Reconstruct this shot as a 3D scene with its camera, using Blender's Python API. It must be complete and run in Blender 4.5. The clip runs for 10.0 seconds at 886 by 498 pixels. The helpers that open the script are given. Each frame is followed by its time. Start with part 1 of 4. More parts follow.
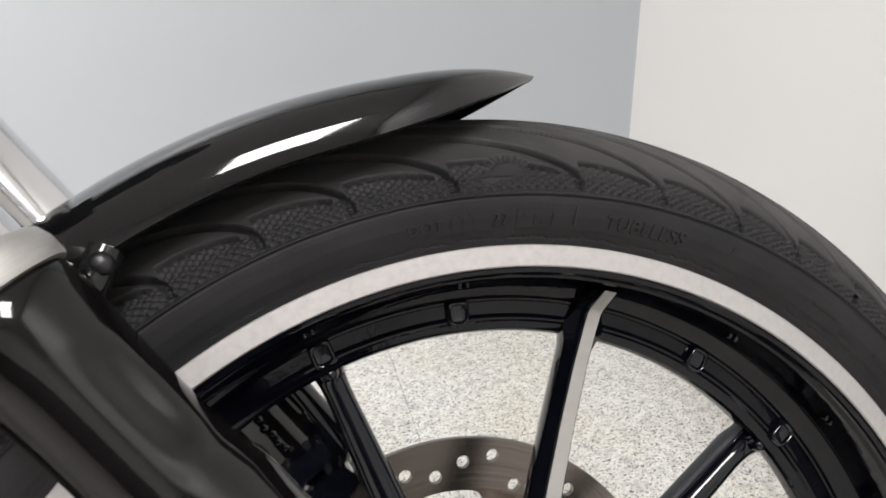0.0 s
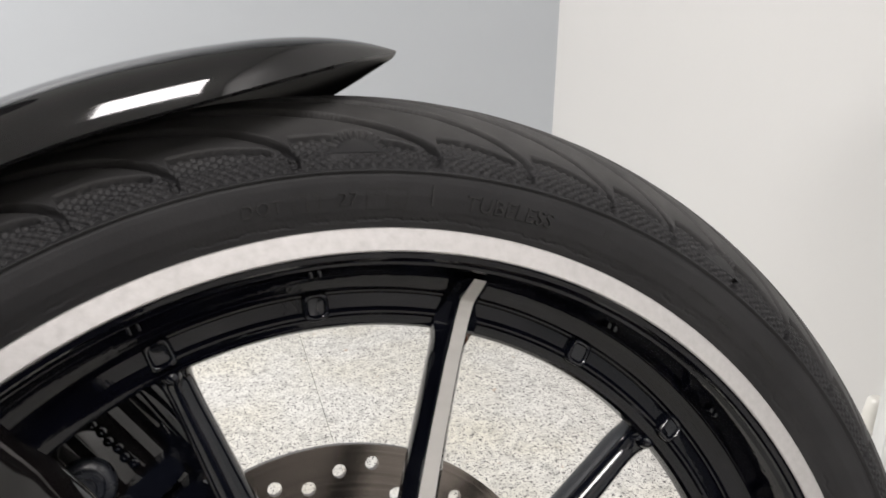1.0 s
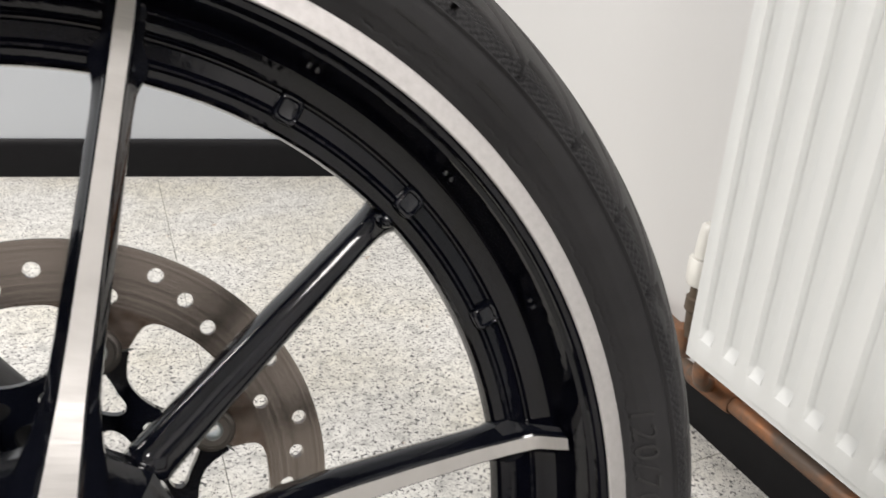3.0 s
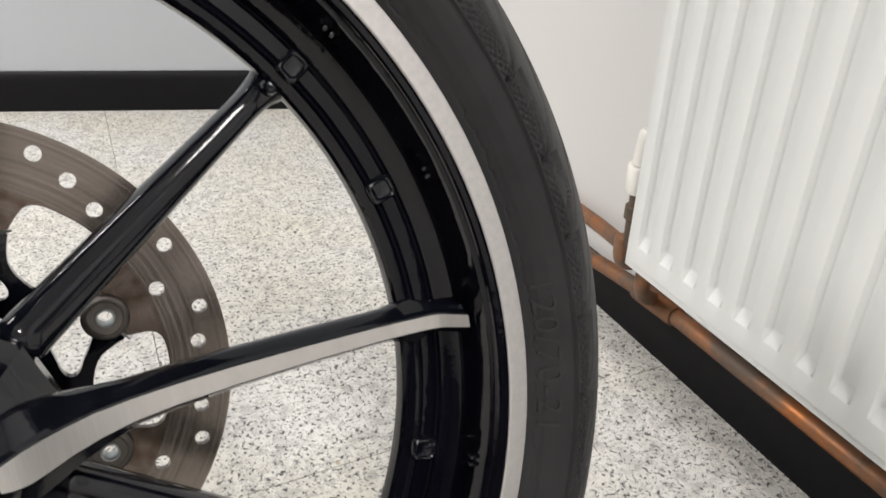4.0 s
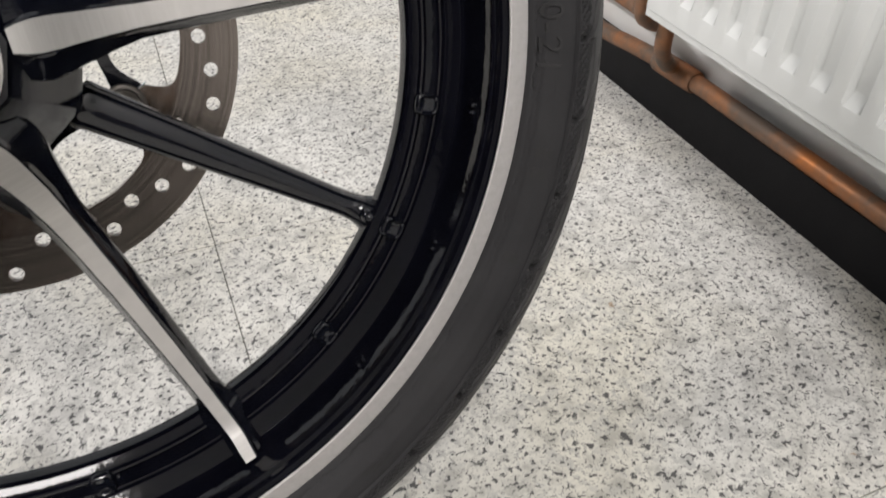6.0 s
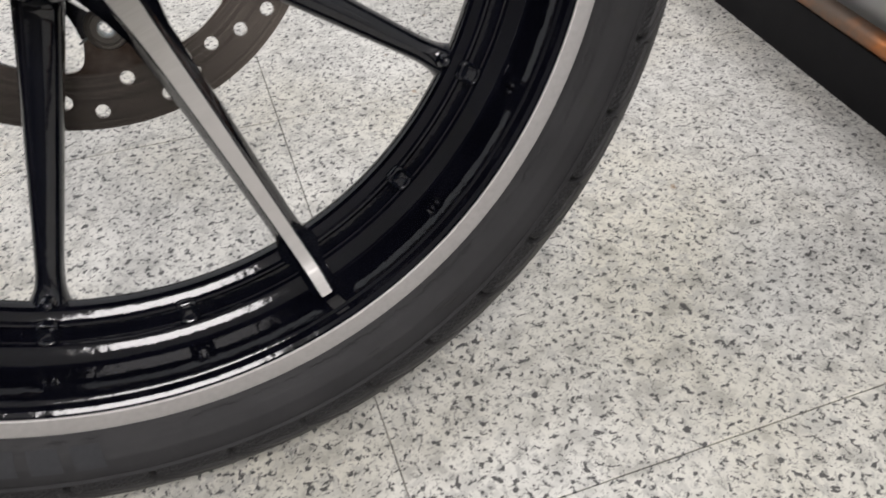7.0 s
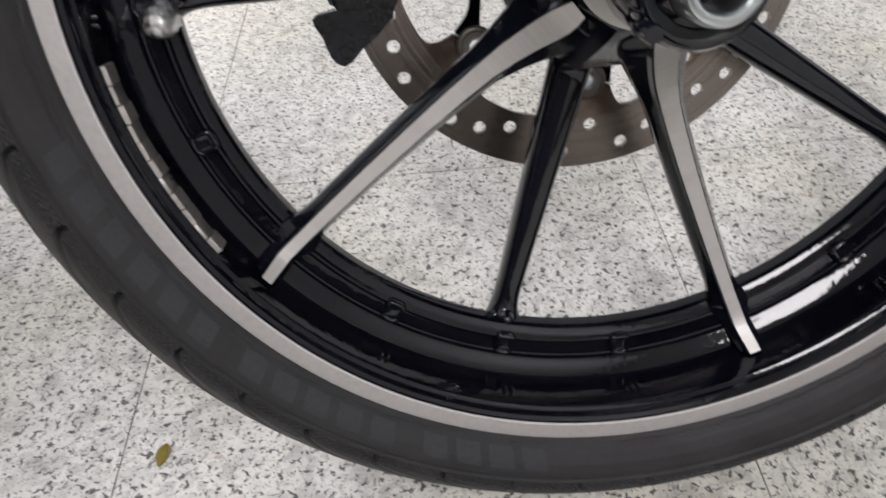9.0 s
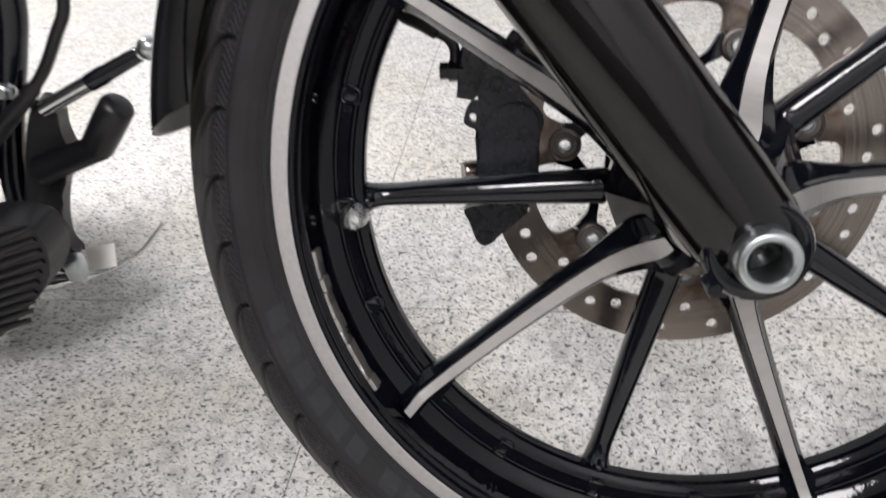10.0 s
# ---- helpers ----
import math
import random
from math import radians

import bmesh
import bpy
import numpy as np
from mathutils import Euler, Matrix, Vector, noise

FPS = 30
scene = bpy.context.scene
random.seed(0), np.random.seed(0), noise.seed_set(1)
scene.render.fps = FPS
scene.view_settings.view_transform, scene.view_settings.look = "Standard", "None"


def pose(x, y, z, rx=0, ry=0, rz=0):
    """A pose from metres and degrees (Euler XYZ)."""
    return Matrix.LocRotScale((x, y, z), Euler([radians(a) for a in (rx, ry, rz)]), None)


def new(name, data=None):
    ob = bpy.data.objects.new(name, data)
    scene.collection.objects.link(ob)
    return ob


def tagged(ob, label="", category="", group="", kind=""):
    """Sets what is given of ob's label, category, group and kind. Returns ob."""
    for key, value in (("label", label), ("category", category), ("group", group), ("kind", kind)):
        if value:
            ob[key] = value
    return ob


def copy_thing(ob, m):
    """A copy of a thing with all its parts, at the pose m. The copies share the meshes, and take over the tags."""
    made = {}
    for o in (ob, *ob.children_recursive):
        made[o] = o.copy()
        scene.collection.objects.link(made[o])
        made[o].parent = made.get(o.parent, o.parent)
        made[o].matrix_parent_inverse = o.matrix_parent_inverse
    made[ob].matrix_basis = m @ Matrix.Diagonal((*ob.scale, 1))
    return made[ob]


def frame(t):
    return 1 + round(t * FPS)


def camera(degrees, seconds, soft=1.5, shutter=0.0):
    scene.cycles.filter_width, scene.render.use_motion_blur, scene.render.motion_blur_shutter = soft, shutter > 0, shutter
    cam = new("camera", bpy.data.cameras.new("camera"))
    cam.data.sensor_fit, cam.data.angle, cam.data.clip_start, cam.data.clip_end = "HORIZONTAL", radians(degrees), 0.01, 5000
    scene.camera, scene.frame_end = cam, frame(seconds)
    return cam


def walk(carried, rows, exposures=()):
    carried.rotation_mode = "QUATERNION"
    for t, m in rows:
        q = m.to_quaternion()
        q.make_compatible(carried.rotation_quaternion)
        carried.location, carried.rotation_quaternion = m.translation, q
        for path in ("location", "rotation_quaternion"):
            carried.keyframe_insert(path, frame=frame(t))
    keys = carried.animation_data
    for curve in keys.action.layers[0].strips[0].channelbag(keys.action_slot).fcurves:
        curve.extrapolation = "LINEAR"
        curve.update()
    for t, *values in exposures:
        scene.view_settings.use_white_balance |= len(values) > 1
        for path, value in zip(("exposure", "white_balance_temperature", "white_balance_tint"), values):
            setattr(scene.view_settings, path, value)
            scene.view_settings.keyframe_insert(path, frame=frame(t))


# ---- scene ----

cam = camera(61.67, 10.0, soft=1.6, shutter=0.3)
ROWS = [
    (0.0, -0.1147, -0.2806, 0.7288, 70.94, -0.20, -15.59),
    (0.5, -0.0943, -0.2715, 0.7188, 72.90, -0.94, -18.16),
    (1.0, -0.0672, -0.2697, 0.7059, 72.09, -0.85, -20.14),
    (1.5, -0.0402, -0.2730, 0.6878, 70.52, -1.00, -21.27),
    (2.0, -0.0145, -0.2744, 0.6593, 68.64, -1.20, -22.57),
    (2.5, 0.0176, -0.2769, 0.6307, 66.67, -1.43, -24.12),
    (3.0, 0.0519, -0.2829, 0.6143, 64.80, -1.49, -25.67),
    (3.2, 0.0631, -0.2870, 0.6050, 64.03, -1.56, -26.28),
    (4.3, 0.0930, -0.3164, 0.5568, 59.77, -1.68, -27.87),
    (4.5, 0.0937, -0.3232, 0.5450, 58.80, -1.59, -27.80),
    (5.0, 0.0926, -0.3401, 0.5215, 56.22, -1.30, -27.37),
    (5.5, 0.0832, -0.3591, 0.4986, 53.44, -1.03, -26.63),
    (5.7, 0.0778, -0.3674, 0.4892, 52.35, -1.02, -26.26),
    (6.8, 0.0482, -0.4025, 0.4478, 46.04, -0.31, -23.04),
    (7.0, 0.0365, -0.4056, 0.4415, 45.23, -0.26, -22.24),
    (7.5, -0.0038, -0.4064, 0.4348, 43.78, 0.17, -19.46),
    (8.0, -0.0511, -0.3989, 0.4409, 43.36, 0.80, -15.68),
    (8.5, -0.0870, -0.3866, 0.4597, 44.04, 1.80, -11.12),
    (9.0, -0.1214, -0.3760, 0.4908, 45.92, 3.03, -6.06),
    (9.5, -0.1308, -0.3838, 0.5317, 48.91, 3.95, -0.97),
    (10.0, -0.1157, -0.4294, 0.6050, 53.39, 4.65, 4.94),
]
walk(cam, [(t, pose(x, y, z, rx, ry, rz)) for t, x, y, z, rx, ry, rz in ROWS], exposures=[(0.0, 0.10, 6550, 10), (2.5, 0.12, 6660, 10), (5.0, 0.03, 6640, 10), (7.0, -0.06, 6500, 11), (8.0, -0.12, 6420, 12), (10.0, -0.05, 6370, 13)])

# ---- light: white ceiling panels in a closed room ----
world = bpy.data.worlds.new("room_air")
scene.world = world
world.use_nodes = True
world.node_tree.nodes["Background"].inputs[0].default_value = (0.9, 0.95, 1.0, 1)
world.node_tree.nodes["Background"].inputs[1].default_value = 0.05
CEILING = 2.55
# first panel shows mirrored in the fender; the second is added, unseen, to brighten
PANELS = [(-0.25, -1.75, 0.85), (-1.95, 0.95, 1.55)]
PANEL_W, PANEL_L, PANEL_POWER = 0.6, 1.2, 82.0


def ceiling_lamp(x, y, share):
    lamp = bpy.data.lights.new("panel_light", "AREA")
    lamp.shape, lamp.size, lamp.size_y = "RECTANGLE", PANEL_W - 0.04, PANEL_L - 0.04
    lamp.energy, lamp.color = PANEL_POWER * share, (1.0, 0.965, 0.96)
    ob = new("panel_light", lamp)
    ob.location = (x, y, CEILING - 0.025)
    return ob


# ---- materials ----
def material(name, base=(0.5, 0.5, 0.5), rough=0.5, metal=0.0, coat=0.0, spec=0.5):
    m = bpy.data.materials.new(name)
    m.use_nodes = True
    b = m.node_tree.nodes["Principled BSDF"]
    b.inputs["Base Color"].default_value = (*base, 1)
    b.inputs["Roughness"].default_value = rough
    b.inputs["Metallic"].default_value = metal
    b.inputs["Coat Weight"].default_value = coat
    b.inputs["Coat Roughness"].default_value = 0.04
    b.inputs["Specular IOR Level"].default_value = spec
    return m


class Net:
    """Small helper to wire shader nodes."""

    def __init__(self, m):
        self.t = m.node_tree
        self.bsdf = self.t.nodes["Principled BSDF"]
        self.pos = self.add("ShaderNodeTexCoord").outputs["Object"]

    def add(self, kind, **values):
        n = self.t.nodes.new(kind)
        for k, v in values.items():
            n.inputs[k.replace("_", " ")].default_value = v
        return n

    def link(self, a, b):
        self.t.links.new(a, b)

    def noise(self, scale, detail=3.0, rough=0.55, vector=None):
        n = self.add("ShaderNodeTexNoise", Scale=scale, Detail=detail, Roughness=rough)
        self.link(vector or self.pos, n.inputs["Vector"])
        return n.outputs["Fac"]

    def ramp(self, value, stops):
        n = self.add("ShaderNodeValToRGB")
        while len(n.color_ramp.elements) < len(stops):
            n.color_ramp.elements.new(0.5)
        for e, (p, c) in zip(n.color_ramp.elements, stops):
            e.position, e.color = p, (*c, 1) if len(c) == 3 else c
        self.link(value, n.inputs["Fac"])
        return n.outputs["Color"]

    def mix(self, fac, a, b, blend="MIX"):
        n = self.t.nodes.new("ShaderNodeMix")
        n.data_type, n.blend_type = "RGBA", blend
        for sock, v in ((n.inputs["Factor"], fac), (n.inputs[6], a), (n.inputs[7], b)):
            if isinstance(v, (int, float)):
                sock.default_value = v
            elif isinstance(v, tuple):
                sock.default_value = (*v, 1)
            else:
                self.link(v, sock)
        return n.outputs[2]

    def span(self, value, lo, hi):
        n = self.t.nodes.new("ShaderNodeMapRange")
        self.link(value, n.inputs[0])
        n.inputs[3].default_value, n.inputs[4].default_value = lo, hi
        return n.outputs[0]

    def bump(self, height, strength, distance=0.001, below=None):
        n = self.add("ShaderNodeBump", Strength=strength, Distance=distance)
        self.link(height, n.inputs["Height"])
        if below:
            self.link(below, n.inputs["Normal"])
        self.link(n.outputs["Normal"], self.bsdf.inputs["Normal"])
        return n.outputs["Normal"]

    def mapped(self, scale, rot=(0, 0, 0), coord="Object"):
        n = self.t.nodes.new("ShaderNodeMapping")
        n.inputs["Scale"].default_value = scale
        n.inputs["Rotation"].default_value = rot
        self.link(self.t.nodes["Texture Coordinate"].outputs[coord], n.inputs["Vector"])
        return n.outputs[0]


def gloss_black(name="gloss_black", base=(0.0025, 0.003, 0.0055), rough=0.07, orange=0.10, spec=0.5):
    m = material(name, base, rough, 0.0, 0.0, spec)
    n = Net(m)
    n.link(n.ramp(n.noise(35, 4), [(0.3, base), (0.75, tuple(c * 1.6 + 0.001 for c in base))]), n.bsdf.inputs["Base Color"])
    n.link(n.span(n.noise(60, 5), rough * 0.7, rough * 1.5), n.bsdf.inputs["Roughness"])
    n.bump(n.noise(240, 2), orange, 0.0004, n.bump(n.noise(70, 2), orange, 0.0010))
    return m


def brushed(name, base, rough, scale, strength=0.1, turned=0.0):
    m = material(name, base, rough, 1.0)
    n = Net(m)
    fine = n.noise(1.0, 3, 0.6, n.mapped(scale))
    broad = n.noise(18, 4)
    even = 0.25 if turned else 1.0
    n.link(n.mix(n.span(fine, 0.0, 0.5 * even), n.mix(n.span(broad, 0.0, 0.6 * even), base, tuple(c * 0.8 for c in base)), tuple(c * 0.72 for c in base)), n.bsdf.inputs["Base Color"])
    n.link(n.span(fine, rough * 0.75, rough * 1.35), n.bsdf.inputs["Roughness"])
    n.bump(fine, strength, 0.0003)
    if turned:
        t = n.add("ShaderNodeTangent")
        t.direction_type, t.axis = "RADIAL", "Y"
        n.bsdf.inputs["Anisotropic"].default_value = turned
        n.link(t.outputs["Tangent"], n.bsdf.inputs["Tangent"])
    return m


def fork_material():
    """Gloss black; brownish streaks along the tube stand in for reflections."""
    m = material("fork_black", (0.004, 0.0035, 0.0035), 0.05, 0.0, 0.0, 0.44)
    n = Net(m)
    reflection_streak = n.noise(1.0, 3, 0.5, n.mapped((5, 60, 60)))
    n.link(n.ramp(reflection_streak, [(0.35, (0.003, 0.0027, 0.0029)), (0.7, (0.0050, 0.0042, 0.0042))]), n.bsdf.inputs["Base Color"])
    n.link(n.span(n.noise(50, 4), 0.04, 0.10), n.bsdf.inputs["Roughness"])
    n.bump(n.noise(240, 2), 0.06, 0.0004)
    return m


def disc_material():
    """Steel turned in rings, browned towards the inside."""
    m = material("disc_steel", (0.36, 0.315, 0.28), 0.27, 1.0)
    n = Net(m)
    flat = n.t.nodes.new("ShaderNodeVectorMath")
    flat.operation = "MULTIPLY"
    n.link(n.pos, flat.inputs[0])
    flat.inputs[1].default_value = (1, 0, 1)
    size = n.t.nodes.new("ShaderNodeVectorMath")
    size.operation = "LENGTH"
    n.link(flat.outputs[0], size.inputs[0])
    rings = n.t.nodes.new("ShaderNodeTexNoise")
    rings.noise_dimensions = "1D"
    n.link(size.outputs["Value"], rings.inputs["W"])
    rings.inputs["Scale"].default_value, rings.inputs["Detail"].default_value, rings.inputs["Roughness"].default_value = 420.0, 4.0, 0.7
    steel = n.ramp(rings.outputs["Fac"], [(0.3, (0.155, 0.135, 0.12)), (0.7, (0.29, 0.255, 0.23))])
    rust = n.t.nodes.new("ShaderNodeMapRange")
    n.link(size.outputs["Value"], rust.inputs[0])
    rust.inputs[1].default_value, rust.inputs[2].default_value, rust.inputs[3].default_value, rust.inputs[4].default_value = 0.1145, 0.1175, 0.85, 0.0
    n.link(n.mix(rust.outputs[0], steel, n.ramp(n.noise(120, 4), [(0.35, (0.11, 0.072, 0.050)), (0.65, (0.24, 0.20, 0.175))])), n.bsdf.inputs["Base Color"])
    n.link(n.span(rings.outputs["Fac"], 0.14, 0.26), n.bsdf.inputs["Roughness"])
    n.bump(rings.outputs["Fac"], 0.05, 0.0003)
    t = n.add("ShaderNodeTangent")
    t.direction_type, t.axis = "RADIAL", "Y"
    n.bsdf.inputs["Anisotropic"].default_value = 0.85
    n.link(t.outputs["Tangent"], n.bsdf.inputs["Tangent"])
    return m


def rubber_material():
    m = material("tyre_rubber", (0.02, 0.02, 0.02), 0.5, 0.0, 0.0, 0.25)
    n = Net(m)
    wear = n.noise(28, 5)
    # sidewall tone, then a lighter, slightly warmer tone for the tread
    side_tone = n.ramp(wear, [(0.3, (0.0150, 0.0148, 0.0160)), (0.7, (0.0225, 0.0222, 0.0236))])
    tread_tone = n.ramp(n.noise(40, 5), [(0.3, (0.040, 0.0392, 0.0390)), (0.7, (0.058, 0.0565, 0.0560))])
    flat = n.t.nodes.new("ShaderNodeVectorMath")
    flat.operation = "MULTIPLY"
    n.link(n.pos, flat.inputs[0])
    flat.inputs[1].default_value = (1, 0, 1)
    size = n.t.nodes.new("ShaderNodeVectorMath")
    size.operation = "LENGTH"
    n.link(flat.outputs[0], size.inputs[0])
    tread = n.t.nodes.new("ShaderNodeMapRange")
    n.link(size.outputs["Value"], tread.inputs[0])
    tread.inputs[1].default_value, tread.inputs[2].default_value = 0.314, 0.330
    n.link(n.mix(tread.outputs[0], side_tone, tread_tone), n.bsdf.inputs["Base Color"])
    n.link(n.span(n.noise(90, 4), 0.50, 0.70), n.bsdf.inputs["Roughness"])
    n.bump(n.noise(900, 4), 0.25, 0.0004, n.bump(n.noise(55, 5, 0.65), 0.22, 0.0016))
    return m


def terrazzo_material():
    m = material("terrazzo", (0.6, 0.6, 0.57), 0.32)
    n = Net(m)
    t = n.t
    info = n.add("ShaderNodeTexCoord")
    geo = n.add("ShaderNodeNewGeometry")
    warp = n.add("ShaderNodeTexNoise", Scale=120.0, Detail=3.0)
    n.link(geo.outputs["Position"], warp.inputs["Vector"])
    mixv = t.nodes.new("ShaderNodeVectorMath")
    mixv.operation = "MULTIPLY_ADD"
    n.link(warp.outputs["Color"], mixv.inputs[0])
    mixv.inputs[1].default_value = (0.010, 0.010, 0.010)
    n.link(geo.outputs["Position"], mixv.inputs[2])
    pos = mixv.outputs[0]
    cloud = n.noise(55, 3, 0.6, pos)
    base = n.ramp(cloud, [(0.34, (0.44, 0.437, 0.418)), (0.44, (0.60, 0.596, 0.568)), (0.56, (0.69, 0.685, 0.652)), (0.72, (0.56, 0.557, 0.535))])
    warm = n.ramp(n.noise(4, 3, 0.5, geo.outputs["Position"]), [(0.42, (0, 0, 0)), (0.66, (1, 1, 1))])
    base = n.mix(n.span(warm, 0.0, 0.6), base, (0.95, 0.91, 0.79), "MULTIPLY")
    for scale, lo, hi, shade, cover in ((110, 0.535, 0.615, (0.36, 0.36, 0.347), 0.45), (205, 0.575, 0.618, (0.05, 0.05, 0.052), 0.93), (370, 0.578, 0.63, (0.10, 0.10, 0.10), 0.55)):
        spot = n.ramp(n.noise(scale, 2.5, 0.55, pos), [(lo, (0, 0, 0)), (hi, (1, 1, 1))])
        base = n.mix(n.span(spot, 0.0, cover), base, shade)
    brown = n.ramp(n.noise(42, 2, 0.5, pos), [(0.735, (0, 0, 0)), (0.76, (1, 1, 1))])
    base = n.mix(n.span(brown, 0.0, 0.6), base, (0.33, 0.22, 0.13))
    n.link(base, n.bsdf.inputs["Base Color"])
    n.link(n.span(n.noise(14, 4, 0.6, geo.outputs["Position"]), 0.40, 0.58), n.bsdf.inputs["Roughness"])
    n.bump(n.noise(60, 3, 0.5, geo.outputs["Position"]), 0.05, 0.0006)
    return m


def wall_material(name, base):
    m = material(name, base, 0.42)
    n = Net(m)
    n.link(n.mix(n.span(n.noise(2.5, 4), 0.0, 0.5), base, tuple(c * 0.9 for c in base)), n.bsdf.inputs["Base Color"])
    n.link(n.span(n.noise(6, 3), 0.34, 0.5), n.bsdf.inputs["Roughness"])
    n.bump(n.noise(160, 4), 0.12, 0.0008)
    return m


def plain(name, base, rough=0.5, metal=0.0, coat=0.0, scale=40.0, relief=0.1, vary=0.3):
    m = material(name, base, rough, metal, coat)
    n = Net(m)
    f = n.noise(scale, 4)
    n.link(n.mix(n.span(f, 0.0, 1.0), base, tuple(c * (1 - vary) for c in base)), n.bsdf.inputs["Base Color"])
    n.link(n.span(n.noise(scale * 1.7, 3), rough * 0.8, min(1, rough * 1.25)), n.bsdf.inputs["Roughness"])
    n.bump(n.noise(scale * 8, 3), relief, 0.0005)
    return m


def copper_material():
    m = material("dull_copper", (0.42, 0.19, 0.085), 0.45, 0.55)
    n = Net(m)
    grime = n.noise(11, 5, 0.65)
    n.link(n.ramp(grime, [(0.34, (0.45, 0.17, 0.06)), (0.47, (0.28, 0.135, 0.07)), (0.60, (0.12, 0.085, 0.062))]), n.bsdf.inputs["Base Color"])
    n.link(n.ramp(grime, [(0.40, (0.75, 0.75, 0.75)), (0.62, (0.05, 0.05, 0.05))]), n.bsdf.inputs["Metallic"])
    n.link(n.span(grime, 0.25, 0.8), n.bsdf.inputs["Roughness"])
    n.bump(n.noise(260, 3), 0.2, 0.0005)
    return m


BLACK = gloss_black()
RIM_PAINT = gloss_black("rim_paint", (0.0016, 0.0018, 0.0038), 0.055, 0.15, 0.30)
FENDER = gloss_black("fender_paint", (0.004, 0.004, 0.0045), 0.05, 0.015, 0.5)
SATIN = plain("satin_black", (0.008, 0.008, 0.0095), 0.34, 0, 0, 60, 0.15)
SATIN.node_tree.nodes["Principled BSDF"].inputs["Specular IOR Level"].default_value = 0.5
CALIPER = plain("caliper_black", (0.013, 0.0155, 0.022), 0.27, 0, 0, 90, 0.3)
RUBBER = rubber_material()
FORK = fork_material()
# letters are lighter than the same rubber, standing in for shading on relief
LETTER = plain("lightened_letter_rubber", (0.030, 0.0296, 0.0305), 0.5, 0, 0, 200, 0.2)
MOULDED = plain("moulded_rubber", (0.021, 0.0207, 0.021), 0.6, 0, 0, 200, 0.2)
BRANDING = plain("matt_lettering", (0.038, 0.0392, 0.043), 0.85, 0, 0, 300, 0.3)
for lettered in (LETTER, BRANDING, MOULDED):
    lettered.node_tree.nodes["Principled BSDF"].inputs["Specular IOR Level"].default_value = 0.25
MACHINED = brushed("machined_aluminium", (0.62, 0.605, 0.588), 0.56, (40, 900, 40), 0.06)
DISC = disc_material()
RIVET = brushed("rivet_steel", (0.19, 0.175, 0.16), 0.42, (200, 200, 200), 0.15)
TURNED = brushed("turned_aluminium", (0.565, 0.55, 0.545), 0.62, (260, 260, 260), 0.01, 0.2)
CHROME = material("chrome", (0.82, 0.82, 0.83), 0.08, 1.0)
ZINC = plain("zinc_steel", (0.58, 0.62, 0.63), 0.30, 1.0, 0, 60, 0.15, 0.25)
COPPER = copper_material()
STAINED = plain("stained_brass", (0.16, 0.12, 0.085), 0.6, 0.4, 0, 90, 0.5, 0.6)
RADIATOR = plain("radiator_enamel", (0.652, 0.668, 0.658), 0.36, 0, 0.1, 12, 0.004, 0.02)
SKIRT = plain("skirting_black", (0.006, 0.006, 0.007), 0.5, 0, 0, 30, 0.2, 0.4)
SKIRT.node_tree.nodes["Principled BSDF"].inputs["Specular IOR Level"].default_value = 0.16
PLASTIC = plain("white_plastic", (0.78, 0.77, 0.72), 0.35, 0, 0, 20, 0.05, 0.1)
TERRAZZO = terrazzo_material()
GREY_WALL = wall_material("grey_paint", (0.425, 0.45, 0.476))
WHITE_WALL = wall_material("white_paint", (0.652, 0.652, 0.642))
# tones of unseen surfaces, picked for what the gloss black mirrors
DARK_WALL = wall_material("dark_grey_paint", (0.13, 0.128, 0.13))
REFLECTED_DARK = wall_material("reflected_dark_paint", (0.05, 0.048, 0.047))
SOUTH_WALL = wall_material("off_white_paint", (0.62, 0.61, 0.595))
CEIL = wall_material("ceiling_paint", (0.80, 0.80, 0.79))
GROUT = plain("joint_filler", (0.32, 0.31, 0.29), 0.8, 0, 0, 80, 0.2)
LEAF = plain("leaf_green", (0.26, 0.20, 0.03), 0.5, 0, 0, 150, 0.3, 0.5)
FOIL = plain("crumpled_foil", (0.85, 0.85, 0.86), 0.12, 1.0, 0, 120, 1.0, 0.2)
LEAD = plain("adhesive_foil", (0.62, 0.60, 0.57), 0.30, 0.9, 0, 160, 0.9, 0.6)


import mathutils


# ---- mesh helpers ----
def crease(me, degrees=38):
    bm = bmesh.new()
    bm.from_mesh(me)
    for f in bm.faces:
        f.smooth = True
    limit = radians(degrees)
    for e in bm.edges:
        e.smooth = len(e.link_faces) == 2 and e.calc_face_angle(0) < limit
    bm.to_mesh(me)
    bm.free()


def from_bm(name, bm, mats, degrees=38):
    me = bpy.data.meshes.new(name)
    bmesh.ops.recalc_face_normals(bm, faces=bm.faces)
    bm.to_mesh(me)
    bm.free()
    crease(me, degrees)
    for m in mats if isinstance(mats, (list, tuple)) else [mats]:
        me.materials.append(m)
    return me


def part(name, bm, mats, parent, label="", m=None, degrees=38):
    """One mesh object under a thing or under a part; m is its pose in the world."""
    ob = new(name, bm if isinstance(bm, bpy.types.Mesh) else from_bm(name, bm, mats, degrees))
    ob.parent = parent
    if m is not None:
        here = Matrix()
        p = parent
        while p:
            here = p.matrix_basis @ here
            p = p.parent
        ob.matrix_basis = here.inverted() @ m
    return tagged(ob, label)


def thing(name, label, category, at=(0, 0, 0), group="", kind=""):
    ob = new(name)
    ob.location = at
    return tagged(ob, label, category, group, kind)


def single(name, bm, mats, label, category, m=None, group="", kind="", degrees=38):
    ob = new(name, from_bm(name, bm, mats, degrees))
    if m is not None:
        ob.matrix_basis = m
    return tagged(ob, label, category, group, kind)


